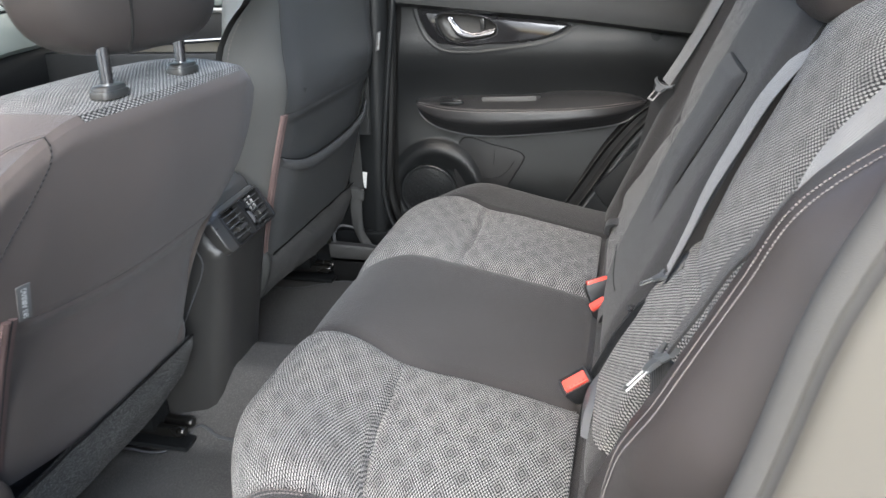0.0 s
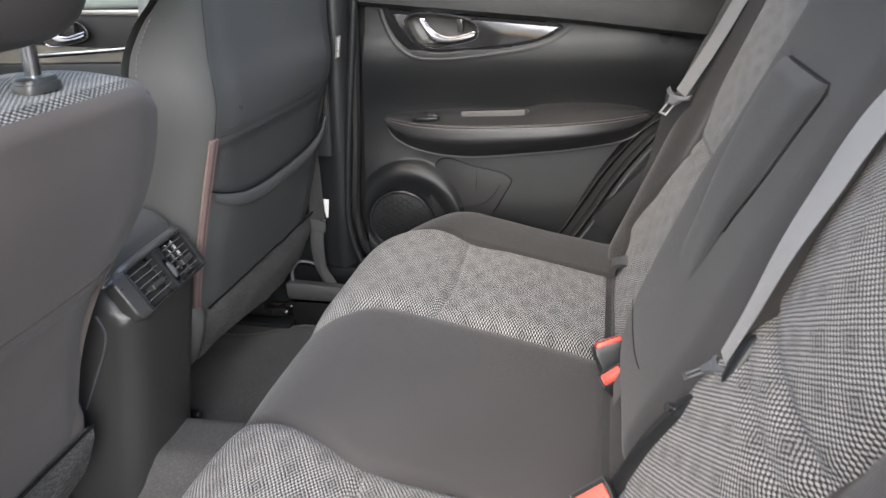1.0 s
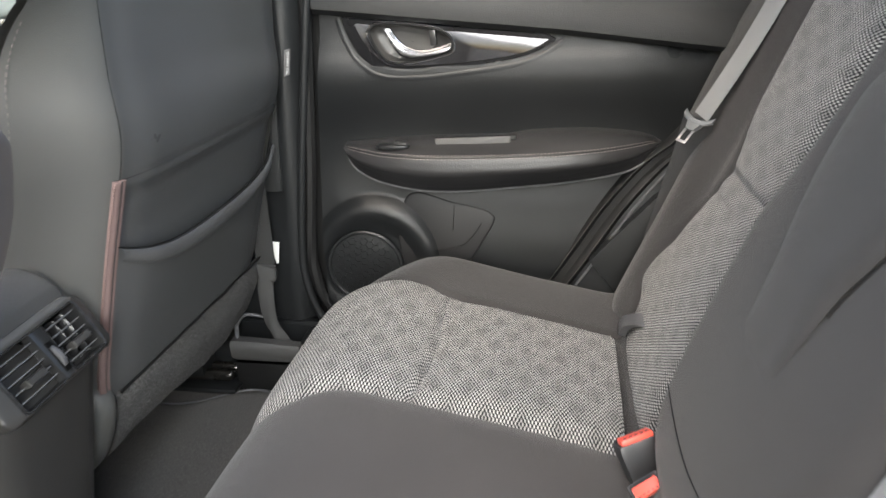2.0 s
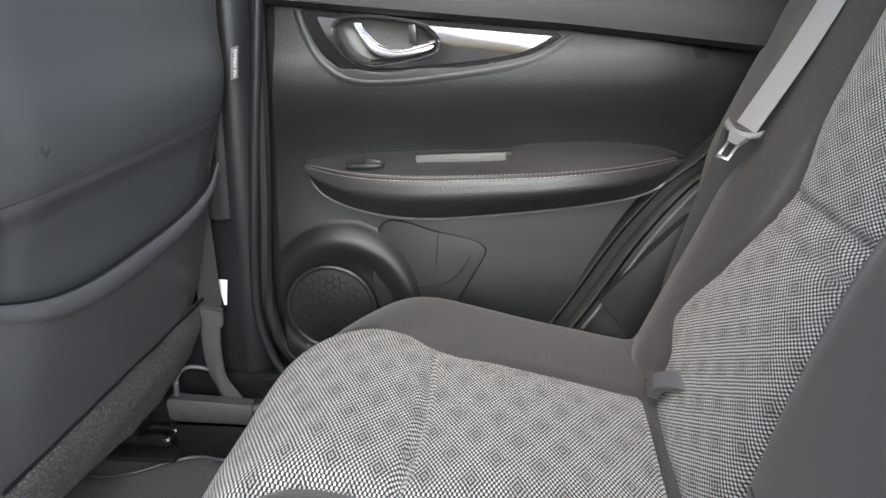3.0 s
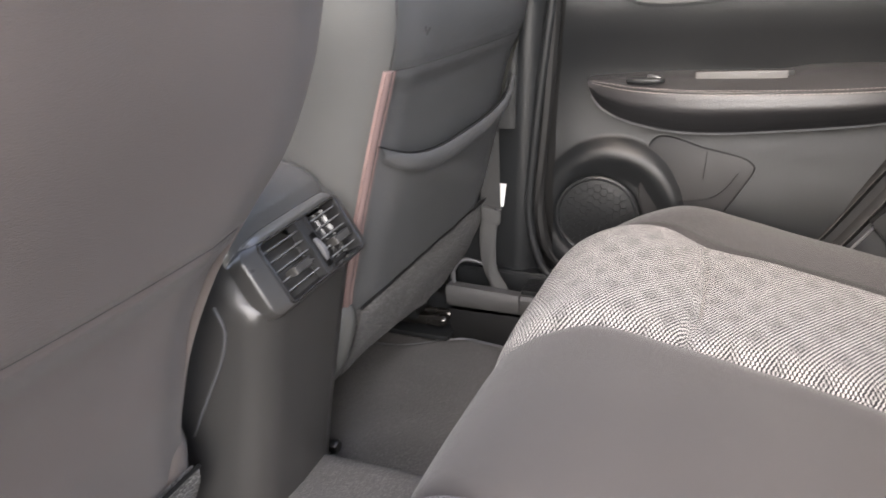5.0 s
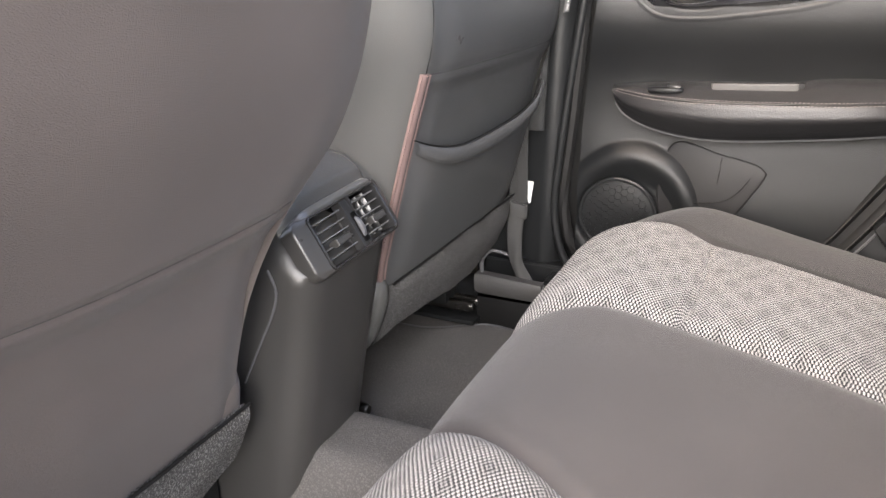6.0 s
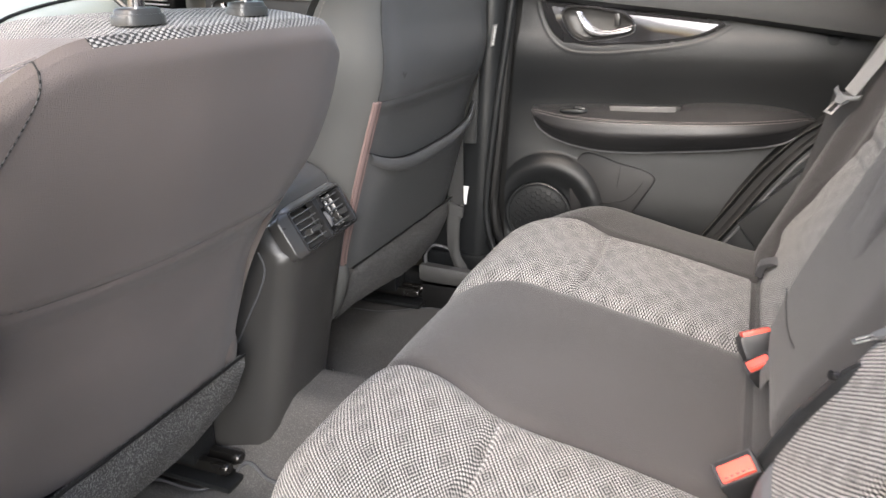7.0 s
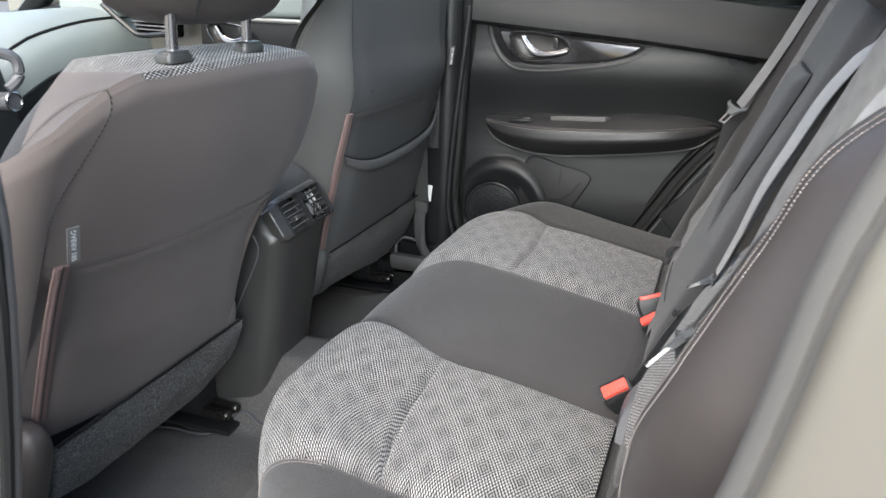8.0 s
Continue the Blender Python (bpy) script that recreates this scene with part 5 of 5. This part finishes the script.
class SeatShape:
    """Back of a front seat: u across (-1 to 1), s up the back (0 to 1), over the top (to 2) and down the front (to 3)."""
    def __init__(self, yc, x0, slope, top, half, ridge, narrow=0.0):
        self.yc, self.x0, self.slope, self.top, self.half, self.ridge, self.narrow = yc, x0, slope, top, half, ridge, narrow

    def lean(self, z):
        return 0.0 if self.narrow else 0.20 * max(0.0, z - 0.60) ** 1.0 * ease(0.58, 0.70, z)

    def width(self, z):
        return self.half * (1 - 0.10 * ease(0.34, 0.24, z))

    def across(self, z, u):
        if self.narrow and u < 0:
            r = curve1([0.26, 0.32, 0.43, 0.52, 0.60, 0.73], [0.200, 0.203, 0.207, 0.207, 0.206, 0.203])(z)
            return -(r * min(1.0, -u / self.ridge) + max(0.0, -u - self.ridge) / (1 - self.ridge) * 0.088)
        if self.narrow and u > 0:
            r = curve1([0.26, 0.30, 0.36, 0.42, 0.48, 0.52, 0.56, 0.62, 0.68, 0.75], [0.212, 0.192, 0.179, 0.176, 0.190, 0.216, 0.243, 0.249, 0.238, 0.222])(z)
            return r * min(1.0, u / self.ridge) + max(0.0, u - self.ridge) * 0.06
        return self.width(z) * u

    def shoulder(self, z):
        """How much of its depth the side of the seat keeps towards the rounded shoulder."""
        return 1.0 if self.narrow else SHOULDER(z)

    def point(self, u, s):
        a = abs(u)
        k = max(0.0, (a - self.ridge) / (1 - self.ridge))
        if self.narrow:
            drop = 0.15 * (max(0.0, a - 0.52) / 0.48) ** 3.2 if u > 0 else 0.14 * (max(0.0, a - 0.45) / 0.55) ** 2
            front_drop, bump = 0.23 * max(0.0, -u - 0.30) ** 1.15, 0.010 * (1 - k)
        else:
            drop, front_drop, bump = 0.085 * ease(self.ridge - 0.08, 1.0, a) ** 1.6, 0.0, 0.020
        top = self.top - drop - 0.010 * a * a

        def depth(z):
            """Depth of the back's rounded side, and of the whole seat, at this height."""
            keep = self.shoulder(z)
            f = 0.11 * k ** 1.7 * keep + 0.006 * ease(self.ridge - 0.25, self.ridge, a) ** 2 + (0.012 * a * a if self.narrow else 0.0)
            if self.narrow and u < 0:
                f += 0.034 * min(1.0, -u / self.ridge) ** 1.7
            return f, f + (0.155 - f * 0.7) * (1 - a ** 5) * (1 - (1 - keep) * ease(0.30, 0.70, a))
        if s <= 1:
            z = 0.26 + (top - 0.26) * s
            roll = 0.026 * k ** 0.6 * (max(0.0, s - 0.78) / 0.22) ** 2 if self.narrow and u < 0 else 0.0
            x = -roll + self.x0 + self.slope * z - depth(z)[0] + 0.012 * math.exp(-((z - 0.62) / 0.10) ** 2) * (1 - a * a) - 0.012 * ease(0.93, 1.0, s) ** 2 - self.lean(z)
        elif s <= 2:
            t = s - 1
            fwd, thick = depth(top)
            z = top + bump * math.sin(math.pi * t * 0.82) * (1 - 0.5 * k) - front_drop * t
            roll = 0.026 * k ** 0.6 if self.narrow and u < 0 else 0.0
            x = self.x0 + self.slope * top - fwd - roll - 0.012 - self.lean(top) - (thick - fwd - roll) * t
        else:
            t = s - 2
            z1 = top + bump * math.sin(math.pi * 0.82) * (1 - 0.5 * k) - front_drop
            z = z1 + (0.26 - z1) * t
            thick = depth(z)[1]
            x = self.x0 + self.slope * z - 0.012 - thick - self.lean(z) - 0.03 * math.sin(math.pi * t) * (1 - a ** 3)
        return Vector((x, self.yc + self.across(z, u), z))


def seat_patch(shape, name, u0, u1, s0, s1, mat, parent, nu, nv, label="", groove=()):
    f0 = u0 if callable(u0) else (lambda s: u0)
    f1 = u1 if callable(u1) else (lambda s: u1)

    def fn(u, v):
        s = s0 + (s1 - s0) * v
        p = shape.point(f0(s) + (f1(s) - f0(s)) * u, s)
        for g, depth in groove:
            d = (p.z - g(p.y))
            p.x -= depth * math.exp(-(d / 0.004) ** 2) + 3 * depth * ease(0.0, -0.03, d) * ease(-0.14, -0.06, d)
        return p
    return part(name, sheet(fn, nu, nv, lambda u, v: ((f0(1) + (f1(1) - f0(1)) * u) * shape.half, (lambda s: (s - 1) * (0.46 if s < 1 else 0.15))(s0 + (s1 - s0) * v))), mat, parent, label), fn


def seat_base(ob, yc):
    part("seat_cushion", superblock((-0.98, yc, 0.25), (0.28, 0.25, 0.085), 4, 32, 16), FABRIC, ob, "dark front seat cushion")
    part("side_shield", box((0.44, 0.03, 0.11), (-1.01, yc - 0.235, 0.17), 0.012, 3), PLASTIC_FINE, ob, "black plastic side shield")
    part("side_shield", box((0.44, 0.03, 0.11), (-1.01, yc + 0.235, 0.17), 0.012, 3), PLASTIC_FINE, ob, "black plastic side shield")
    for dy in (-0.215, 0.215):
        leg = part("rail_foot", box((0.075, 0.055, 0.07), (-0.80, yc + dy, 0.105), 0.008), PLASTIC_FINE, ob)
        for k in (-0.013, 0.015):
            rail = part("rail", box((0.34, 0.014, 0.020), (-0.885, yc + dy + k, 0.070), 0.004), STEEL, ob, "dark steel slide rail")
            part("rail_end", tube([(-0.722, yc + dy + k, 0.071), (-0.712, yc + dy + k, 0.071), (-0.709, yc + dy + k, 0.071)], [0.0095, 0.0095, 0.007], 16), STEEL, rail, "rounded steel end of the rail")
        part("rail_plate", box((0.40, 0.052, 0.010), (-0.905, yc + dy, 0.040), 0.004), PLASTIC_FINE, ob)


def flap(ob, shape, y0, y1, ztop, drop, skew, lift=0.0, deep=False):
    def fn(u, v, off=0.0):
        y = y0 + (y1 - y0) * u
        t = v
        z = ztop + skew * (u - 0.5) - drop * t * ((0.92 + 0.32 * ease(0.1, 0.80, u) - 0.25 * ease(0.82, 1.0, u)) if deep else (1 - 0.30 * ease(0.80, 1.0, u) - 0.12 * ease(0.2, 0.0, u)))
        x = shape.x0 + shape.slope * ztop - 0.004 + lift - 0.40 * (ztop - z) + 0.006 * math.sin(math.pi * t) + off
        x += 0.003 * noise.noise(Vector((y * 18, t * 3, 1)))
        return (x, y, z)
    bm = sheet(lambda u, v: fn(u, v), 50, 12)
    sheet(lambda u, v: fn(u, v, -0.006), 50, 12, bm=bm)
    p = part("felt_flap", bm, FLAP, ob, "speckled grey felt flap")
    part("flap_seam", tube([Vector(fn(u, 0)) + Vector((0.002, 0, 0.001)) for u in np.linspace(0, 1, 40)], 0.0022, 6), RUBBER, p)


def airbag_tag(ob, at, turn, size):
    """Cloth tag with the two printed words."""
    m = Matrix.Translation(at) @ turn
    bm = box((size * 0.30, size, 0.0012), (0, 0, 0), 0.0004)
    bmesh.ops.transform(bm, matrix=m, verts=bm.verts)
    tag = part("airbag_tag", bm, TAG, ob, "small grey cloth tag with white letters")
    cu = bpy.data.curves.new("lettering", "FONT")
    cu.body, cu.size, cu.align_x, cu.align_y, cu.extrude = "SRS AIRBAG", size * 0.165, "CENTER", "CENTER", 0.0002
    me_ob = new("lettering_source", cu)
    me = me_ob.to_mesh().copy()
    bpy.data.objects.remove(me_ob)
    for v in me.vertices:
        v.co = m @ Matrix.Translation((0, 0, 0.0012)) @ Matrix.Rotation(math.pi / 2, 4, "Z") @ v.co
    me.materials.append(PAPER)
    ob2 = new("lettering", me)
    ob2.parent = tag


def piping_strip(ob, shape, u, z0, z1, side):
    """Mauve double piping down the edge of the seat back."""
    pts, out = [], []
    for z in np.linspace(z0, z1, 40):
        s = (z - 0.26) / (shape.point(u, 1).z - 0.26)
        pts.append(shape.point(u, s) + Vector((0.003, side * 0.002, 0)))
    strip = bmesh.new()
    for off in (-0.0046, 0.0046):
        tube([p + Vector((-abs(off) * 0.3, off, 0)) for p in pts], 0.0050, 8, strip, 0.6)
    pp = part("piping", strip, PIPING, ob, "mauve double piping")
    part("piping_groove", tube([p + Vector((0.0022, 0, 0)) for p in pts], 0.0010, 5), FABRIC, pp)
    for off in (-0.0092, 0.0092):
        part("stitching", stitches([p + Vector((-0.001, off, 0)) for p in pts], 0.0022, 0.0022, 0.0016), PIPING, pp)
    return pts


def surface_seam(ob, shape, height, u0, u1, mat, sink):
    """A sewn seam across the seat back, at a height for each place across it."""
    pts = []
    for u in np.linspace(u0, u1, 60):
        z = height(shape.yc + shape.across(0.5, u))
        pts.append(shape.point(u, (z - 0.26) / (shape.point(u, 1).z - 0.26)) + Vector((-sink, 0, 0)))
    part("seam", tube(pts, 0.0005, 5), mat, ob)


def build_near_seat():
    ob = thing("front_chair", "dark front car seat with tweed top and adjustable headrest", "car seat", group="front seats")
    sh = SeatShape(0.845, -0.777, 0.422, 0.727, 0.292, 0.775, 0.10)
    seam_line = lambda y: 0.506 + 0.02 * ease(0.70, 0.60, y)
    E = 0.984
    rim = lambda s: -0.775 + 0.166 * ease(0.76, 1.0, s)
    left = lambda s: -0.475 + 0.09 * max(0.0, s - 1) ** 1.5
    seat_patch(sh, "back_panel", rim, 0.775, 0, E, SEATCLOTH, ob, 60, 150, "plain dark cloth seat back", ((seam_line, 0.0028),))
    surface_seam(ob, sh, seam_line, -0.775, 0.775, FABRIC, 0.0026)
    seat_patch(sh, "side_bolster", -1, rim, 0, E, SEATCLOTH, ob, 24, 120, "dark cloth side of the seat")
    seat_patch(sh, "top_shoulder", -1, left, E, 2, SEATCLOTH, ob, 36, 30, "dark cloth shoulder")
    seat_patch(sh, "side_bolster", -1, -0.775, 2, 3, SEATCLOTH, ob, 12, 30)
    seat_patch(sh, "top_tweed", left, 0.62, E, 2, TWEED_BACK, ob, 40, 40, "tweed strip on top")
    seat_patch(sh, "top_shoulder", 0.62, 0.775, E, 2, SEATCLOTH, ob, 12, 30)
    seat_patch(sh, "front_face", -0.775, 0.775, 2, 3, FABRIC, ob, 30, 30)
    seat_patch(sh, "side_bolster", 0.775, 1, 0, 3, SEATCLOTH, ob, 16, 150, "dark cloth side of the seat")
    line = [sh.point(rim(s), s) + Vector((0.0008, -0.0006, 0.0006)) for s in np.linspace(0.55, E, 90)]
    part("rim_seam", tube([p - Vector((0.0010, -0.0006, 0)) for p in line], 0.0010, 5), RUBBER, ob)
    part("stitching", stitches(line, 0.0010, 0.003, 0.0025), THREAD_DARK, ob)
    for off in (-0.014, 0.014):
        line = [sh.point(-0.612 + off - 0.05 * max(0, s - 1.3), s) + Vector((0.0006, -0.0006, 0.0010)) for s in np.linspace(1.02, 2.0, 90)]
        part("shoulder_stitching", stitches(line, 0.0008, 0.003, 0.0014), THREAD, ob)
    part("shoulder_seam", tube([sh.point(-0.612 - 0.05 * max(0, s - 1.3), s) for s in np.linspace(0.985, 2.0, 60)], 0.0007, 5), FABRIC, ob)
    piping_strip(ob, sh, -0.700, 0.296, 0.518, -1)
    flap(ob, sh, 0.655, 1.042, 0.272, 0.112, 0.010, 0.010)
    part("lower_skirt", superblock((-0.735, 1.030, 0.235), (0.055, 0.030, 0.095), 2.8, 32, 20, lambda p: Vector((p.x + 0.40 * p.z, p.y, p.z))), SEATCLOTH, ob, "dark cloth foot of the seat side")
    part("lower_skirt", superblock((-0.722, 0.628, 0.215), (0.056, 0.026, 0.100), 3.2, 32, 20, lambda p: Vector((p.x + 0.40 * p.z, p.y, p.z))), VINYL, ob, "dark leatherette foot of the seat side")
    airbag_tag(ob, (-0.535, 0.626, 0.560), frame_of((0.35, 1, 0.05), (0.42, 0.08, 0.9)), 0.046)
    seat_base(ob, 0.845)
    for y in (0.784, 0.927):
        part("headrest_post", tube([(-0.513, y, 0.72), (-0.508, y + 0.001, 0.81)], 0.0068, 14), CHROME, ob, "chrome headrest post")
        collar = loft([[(-0.511 + r * rx * math.copysign(abs(math.cos(a)) ** 0.7, math.cos(a)), y + r * 0.022 * math.copysign(abs(math.sin(a)) ** 0.7, math.sin(a)), 0.734 + z) for a in np.linspace(0, 2 * math.pi, 29)[:-1]]
                       for r, rx, z in ((1.0, 0.0155, -0.004), (1.0, 0.0155, 0.002), (0.95, 0.0155, 0.0042), (0.88, 0.0155, 0.0042), (0.86, 0.0155, 0.0070), (0.80, 0.0155, 0.0085), (0.5, 0.0155, 0.0095))])
        part("post_collar", collar, CONSOLE, ob, "dark plastic collar")
    pad = superblock((-0.530, 0.884, 0.873), (0.056, 0.155, 0.106), 3.6, 56, 34, lambda p: Vector((p.x - 0.02 * (p.y / 0.162) ** 2 + 0.10 * (p.z + 0.1) * 0.3, p.y * (1 + 0.3 * p.z), p.z)))
    head = part("headrest", pad, VINYL, ob, "dark leatherette headrest")
    part("headrest_seam", tube([(-0.4695 - 0.0125 * abs((z - 0.873) / 0.1) ** 4 + 0.03 * (z - 0.873), 0.795, z) for z in np.linspace(0.775, 0.970, 24)], 0.0016, 6), RUBBER, head)


def build_far_seat():
    ob = thing("front_chair", "dark leatherette front seat with a map pocket on its back", "car seat", group="front seats")
    sh = SeatShape(1.553, -0.735, 0.28, 0.98, 0.305, 0.76)
    seam1 = lambda y: 0.583
    seat_patch(sh, "back_panel", -0.76, 0.76, 0, 1, VINYL_PLAIN, ob, 60, 150, "smooth dark seat back", ((seam1, 0.002),))
    surface_seam(ob, sh, seam1, -0.76, 0.76, RUBBER, 0.0018)
    seat_patch(sh, "top_panel", -0.76, 0.76, 1, 2, VINYL_PLAIN, ob, 30, 16)
    seat_patch(sh, "front_face", -0.76, 0.76, 2, 3, SIDEVINYL, ob, 30, 30)
    for a, b in ((-1, -0.76), (0.76, 1)):
        seat_patch(sh, "side_bolster", a, b, 0, 3, SIDEVINYL, ob, 20, 150, "grey leatherette side of the seat")
    # map pocket with a rolled opening
    mouth = lambda u: 0.473 + 0.036 * abs(u) ** 3.0 + 0.006 * u

    def pocket(u, v):
        a = -0.765 + 1.53 * u
        zt = mouth(a / 0.765)
        z = 0.296 + (zt - 0.296) * v
        p = sh.point(a, (z - 0.26) / (sh.point(a, 1).z - 0.26))
        return p + Vector((0.006 + 0.012 * v * (1 - abs(a / 0.765) ** 4), 0, 0))
    pk = part("map_pocket", sheet(pocket, 60, 40), VINYL_PLAIN, ob, "map pocket")
    lip = [pocket(u, 1.0) + Vector((0, 0, 0.0)) for u in np.linspace(0, 1, 50)]
    def band(u, v):
        q = pocket(u, 1.0)
        return q + Vector((0.0005 + 0.0055 * math.sin(math.pi * min(1, 0.08 + v * 0.92)) ** 0.6, 0, -0.024 * v * (1 - 0.35 * abs(2 * u - 1) ** 3) + 0.002 * math.sin(math.pi * v)))
    part("pocket_lip", sheet(band, 50, 10), VINYL_PLAIN, pk, "rolled pocket edge")
    part("pocket_gap", tube([q + Vector((-0.001, 0, 0.0015)) for q in lip], 0.0011, 5), RUBBER, pk)
    piping_strip(ob, sh, -0.775, 0.31, 0.585, -1)
    part("ridge_seam", tube([sh.point(-0.772, s) + Vector((0.0002, -0.0004, 0)) for s in np.linspace(0.455, 0.99, 60)], 0.0006, 5), PLASTIC_FINE, ob)
    line = [sh.point(-0.985, s) + Vector((0.0008, -0.001, 0)) for s in np.linspace(0.38, 0.80, 180)]
    part("stitching", stitches(line, 0.0012, 0.004, 0.003), THREAD, ob)
    flap(ob, sh, 1.338, 1.812, 0.296, 0.112, 0.0, 0.010, True)
    part("lower_skirt", superblock((-0.708, 1.318, 0.250), (0.052, 0.026, 0.070), 2.8, 32, 20, lambda p: Vector((p.x + 0.35 * p.z, p.y, p.z))), SIDEVINYL, ob, "grey leatherette foot of the seat side")
    airbag_tag(ob, (-0.550, 1.800, 0.648), frame_of((0.35, 0.8, 0.1), (0.28, 0.0, 0.9)), 0.046)
    seat_base(ob, 1.553)


build_near_seat()
build_far_seat()
build_front_belt()


# ---- centre console ----
def build_console():
    ob = thing("centre_console", "black plastic centre console with rear air vents", "console")
    yc = 1.182
    rows = []
    for z, xr, w in ((0.03, -0.672, 0.082), (0.12, -0.656, 0.080), (0.22, -0.637, 0.079), (0.32, -0.616, 0.080), (0.365, -0.607, 0.0825), (0.390, -0.602, 0.084), (0.404, -0.600, 0.085), (0.412, -0.612, 0.085), (0.455, -0.640, 0.084), (0.462, -0.652, 0.081), (0.466, -0.69, 0.076)):
        half = [(xr, 0.0), (xr - 0.001, w * 0.6), (xr - 0.005, w * 0.83), (xr - 0.014, w * 0.96), (xr - 0.03, w * 1.02), (xr - 0.10, w * 1.10), (-0.95, w * 1.10)]
        ring = [(x, yc - y, z) for x, y in half[::-1]] + [(x, yc + y, z) for x, y in half[1:]]
        rows.append(ring)
    part("console_body", loft(rows), CONSOLE, ob, "grained black console body")
    part("console_lid", superblock((-0.855, yc + 0.006, 0.484), (0.15, 0.078, 0.020), 4, 32, 12), SOFT, ob, "padded console lid")
    # vent face, tilted back, in a housing with slanted cheeks
    m = Matrix.Translation((-0.6075, yc + 0.008, 0.4355)) @ frame_of((0, 1, 0.045), (-0.50, -0.04, 0.866))

    def outline(w, h, r):
        pts = []
        for cx, cy, a0 in ((1, -1, -90), (1, 1, 0), (-1, 1, 90), (-1, -1, 180)):
            for k in range(6):
                a = math.radians(a0 + 18 * k)
                pts.append((cx * (w - r) + r * math.cos(a), cy * (h - r) + r * math.sin(a)))
        return pts

    def ringed(steps):
        return loft([[m @ Vector((a, b, d)) for a, b in outline(w, h, r)] for w, h, r, d in steps], cap=False)
    part("vent_housing", ringed([(0.0865, 0.0345, 0.013, -0.022), (0.0865, 0.0345, 0.013, -0.006), (0.0855, 0.0342, 0.012, -0.0035), (0.0835, 0.0336, 0.011, -0.0025), (0.0705, 0.0318, 0.007, 0.0040), (0.069, 0.0312, 0.006, 0.0042), (0.0675, 0.0305, 0.005, 0.002)]), CONSOLE, ob, "slanted rounded edge of the console round the vents")
    bezel = part("vent_bezel", ringed([(0.0682, 0.0310, 0.006, 0.001), (0.0680, 0.0309, 0.006, 0.0056), (0.0668, 0.0301, 0.005, 0.0064), (0.0652, 0.0290, 0.004, 0.0056), (0.0645, 0.0285, 0.004, 0.002), (0.0642, 0.0283, 0.004, -0.020)]), SATIN, ob, "satin black vent surround")
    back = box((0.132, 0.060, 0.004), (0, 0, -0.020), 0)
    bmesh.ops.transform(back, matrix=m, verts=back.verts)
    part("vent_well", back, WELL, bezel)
    for lo, hi in ((-0.0635, -0.0065), (0.0145, 0.0635)):
        mid, wide = (lo + hi) / 2, hi - lo
        for k in range(5):
            part("vane", box((wide, 0.0017, 0.008), m=m @ pose(mid, -0.0205 + k * 0.0102, -0.003, -16, 0, 0), bevel=0.0006), VANE, bezel)
        for k in range(3 if lo > 0 else 0):
            part("cross_vane", box((0.0022, 0.050, 0.010), m=m @ pose(lo + wide * (k + 0.7) / 3.2, 0, -0.014, 0, 28, 0), bevel=0.0006), SATIN, bezel)
        tab = loft([[m @ Vector((mid + 0.0005 + (a - 0.5) * w, -0.0075 + b * h, d)) for a, b in ((0.0, -1), (1.0, -1), (1.0, 1), (0.0, 1))] for w, h, d in ((0.024, 0.0022, -0.004), (0.026, 0.0040, 0.004), (0.027, 0.0042, 0.009), (0.025, 0.0032, 0.0105))])
        part("vane_tab", tab, CONSOLE, bezel, "dark vane tab")
    spine = loft([[m @ Vector((0.004 + a * w, b, d)) for a, d in ((-1, -0.008), (-0.92, 0.0045), (-0.3, 0.0058), (0.3, 0.0058), (0.92, 0.0045), (1, -0.008))] for b, w in ((-0.0288, 0.0092), (0.0, 0.0098), (0.0288, 0.0108))])
    part("vent_spine", spine, SATIN, bezel)
    # flat plate on the spine; the slot's shade is its black colour
    part("wheel_slot", box((0.0085, 0.036, 0.0012), m=m @ pose(0.004, -0.006, 0.0060), bevel=0.0004), WELL, bezel)
    wheel = tube([m @ Vector((dx, -0.006, -0.0085)) for dx in (0.0012, 0.0018, 0.0062, 0.0068)], [0.0185, 0.0195, 0.0195, 0.0185], 36)
    part("thumb_wheel", wheel, PLASTIC_GREY, bezel, "ribbed grey thumb wheel")
    # brow over the vents: a lip, a groove and a grained pad rounded at its ends
    rows = []
    side = spline([(-0.6195, 0.4635), (-0.6200, 0.4685), (-0.6255, 0.4715), (-0.6300, 0.4705), (-0.6315, 0.4690), (-0.6335, 0.4760), (-0.6390, 0.4860), (-0.6560, 0.4975), (-0.6760, 0.5030), (-0.6900, 0.4995), (-0.6950, 0.4700)], 4)
    for t in np.linspace(-1, 1, 41):
        e = abs(t) ** 7
        rows.append([(x - 0.010 * e, yc + 0.008 + t * 0.0865, z - 0.022 * e + 0.004 * t) for x, z in side])
    part("brow", loft(rows, closed=False), BROW, ob, "grained glossy brow over the vents")
    joint = [(-0.652, 1.0925, 0.410), (-0.645, 1.0925, 0.394), (-0.645, 1.0930, 0.379), (-0.656, 1.0935, 0.352), (-0.680, 1.0940, 0.308), (-0.705, 1.0945, 0.262)]
    part("panel_joint", tube(spline(joint, 8), 0.0015, 6), PLASTIC_GREY, ob, "pale edge of the side panel")


build_console()
build_floor_mat(0.56, curve1([-0.95, -0.84, -0.765, -0.735, -0.71, -0.66, -0.42], [0.99, 1.030, 1.032, 1.060, 1.084, 1.076, 1.07]))
build_floor_mat(1.34, curve1([-0.95, -0.82, -0.765, -0.72, -0.68, -0.64, -0.42], [1.70, 1.712, 1.722, 1.755, 1.775, 1.768, 1.75]))
build_dashboard()
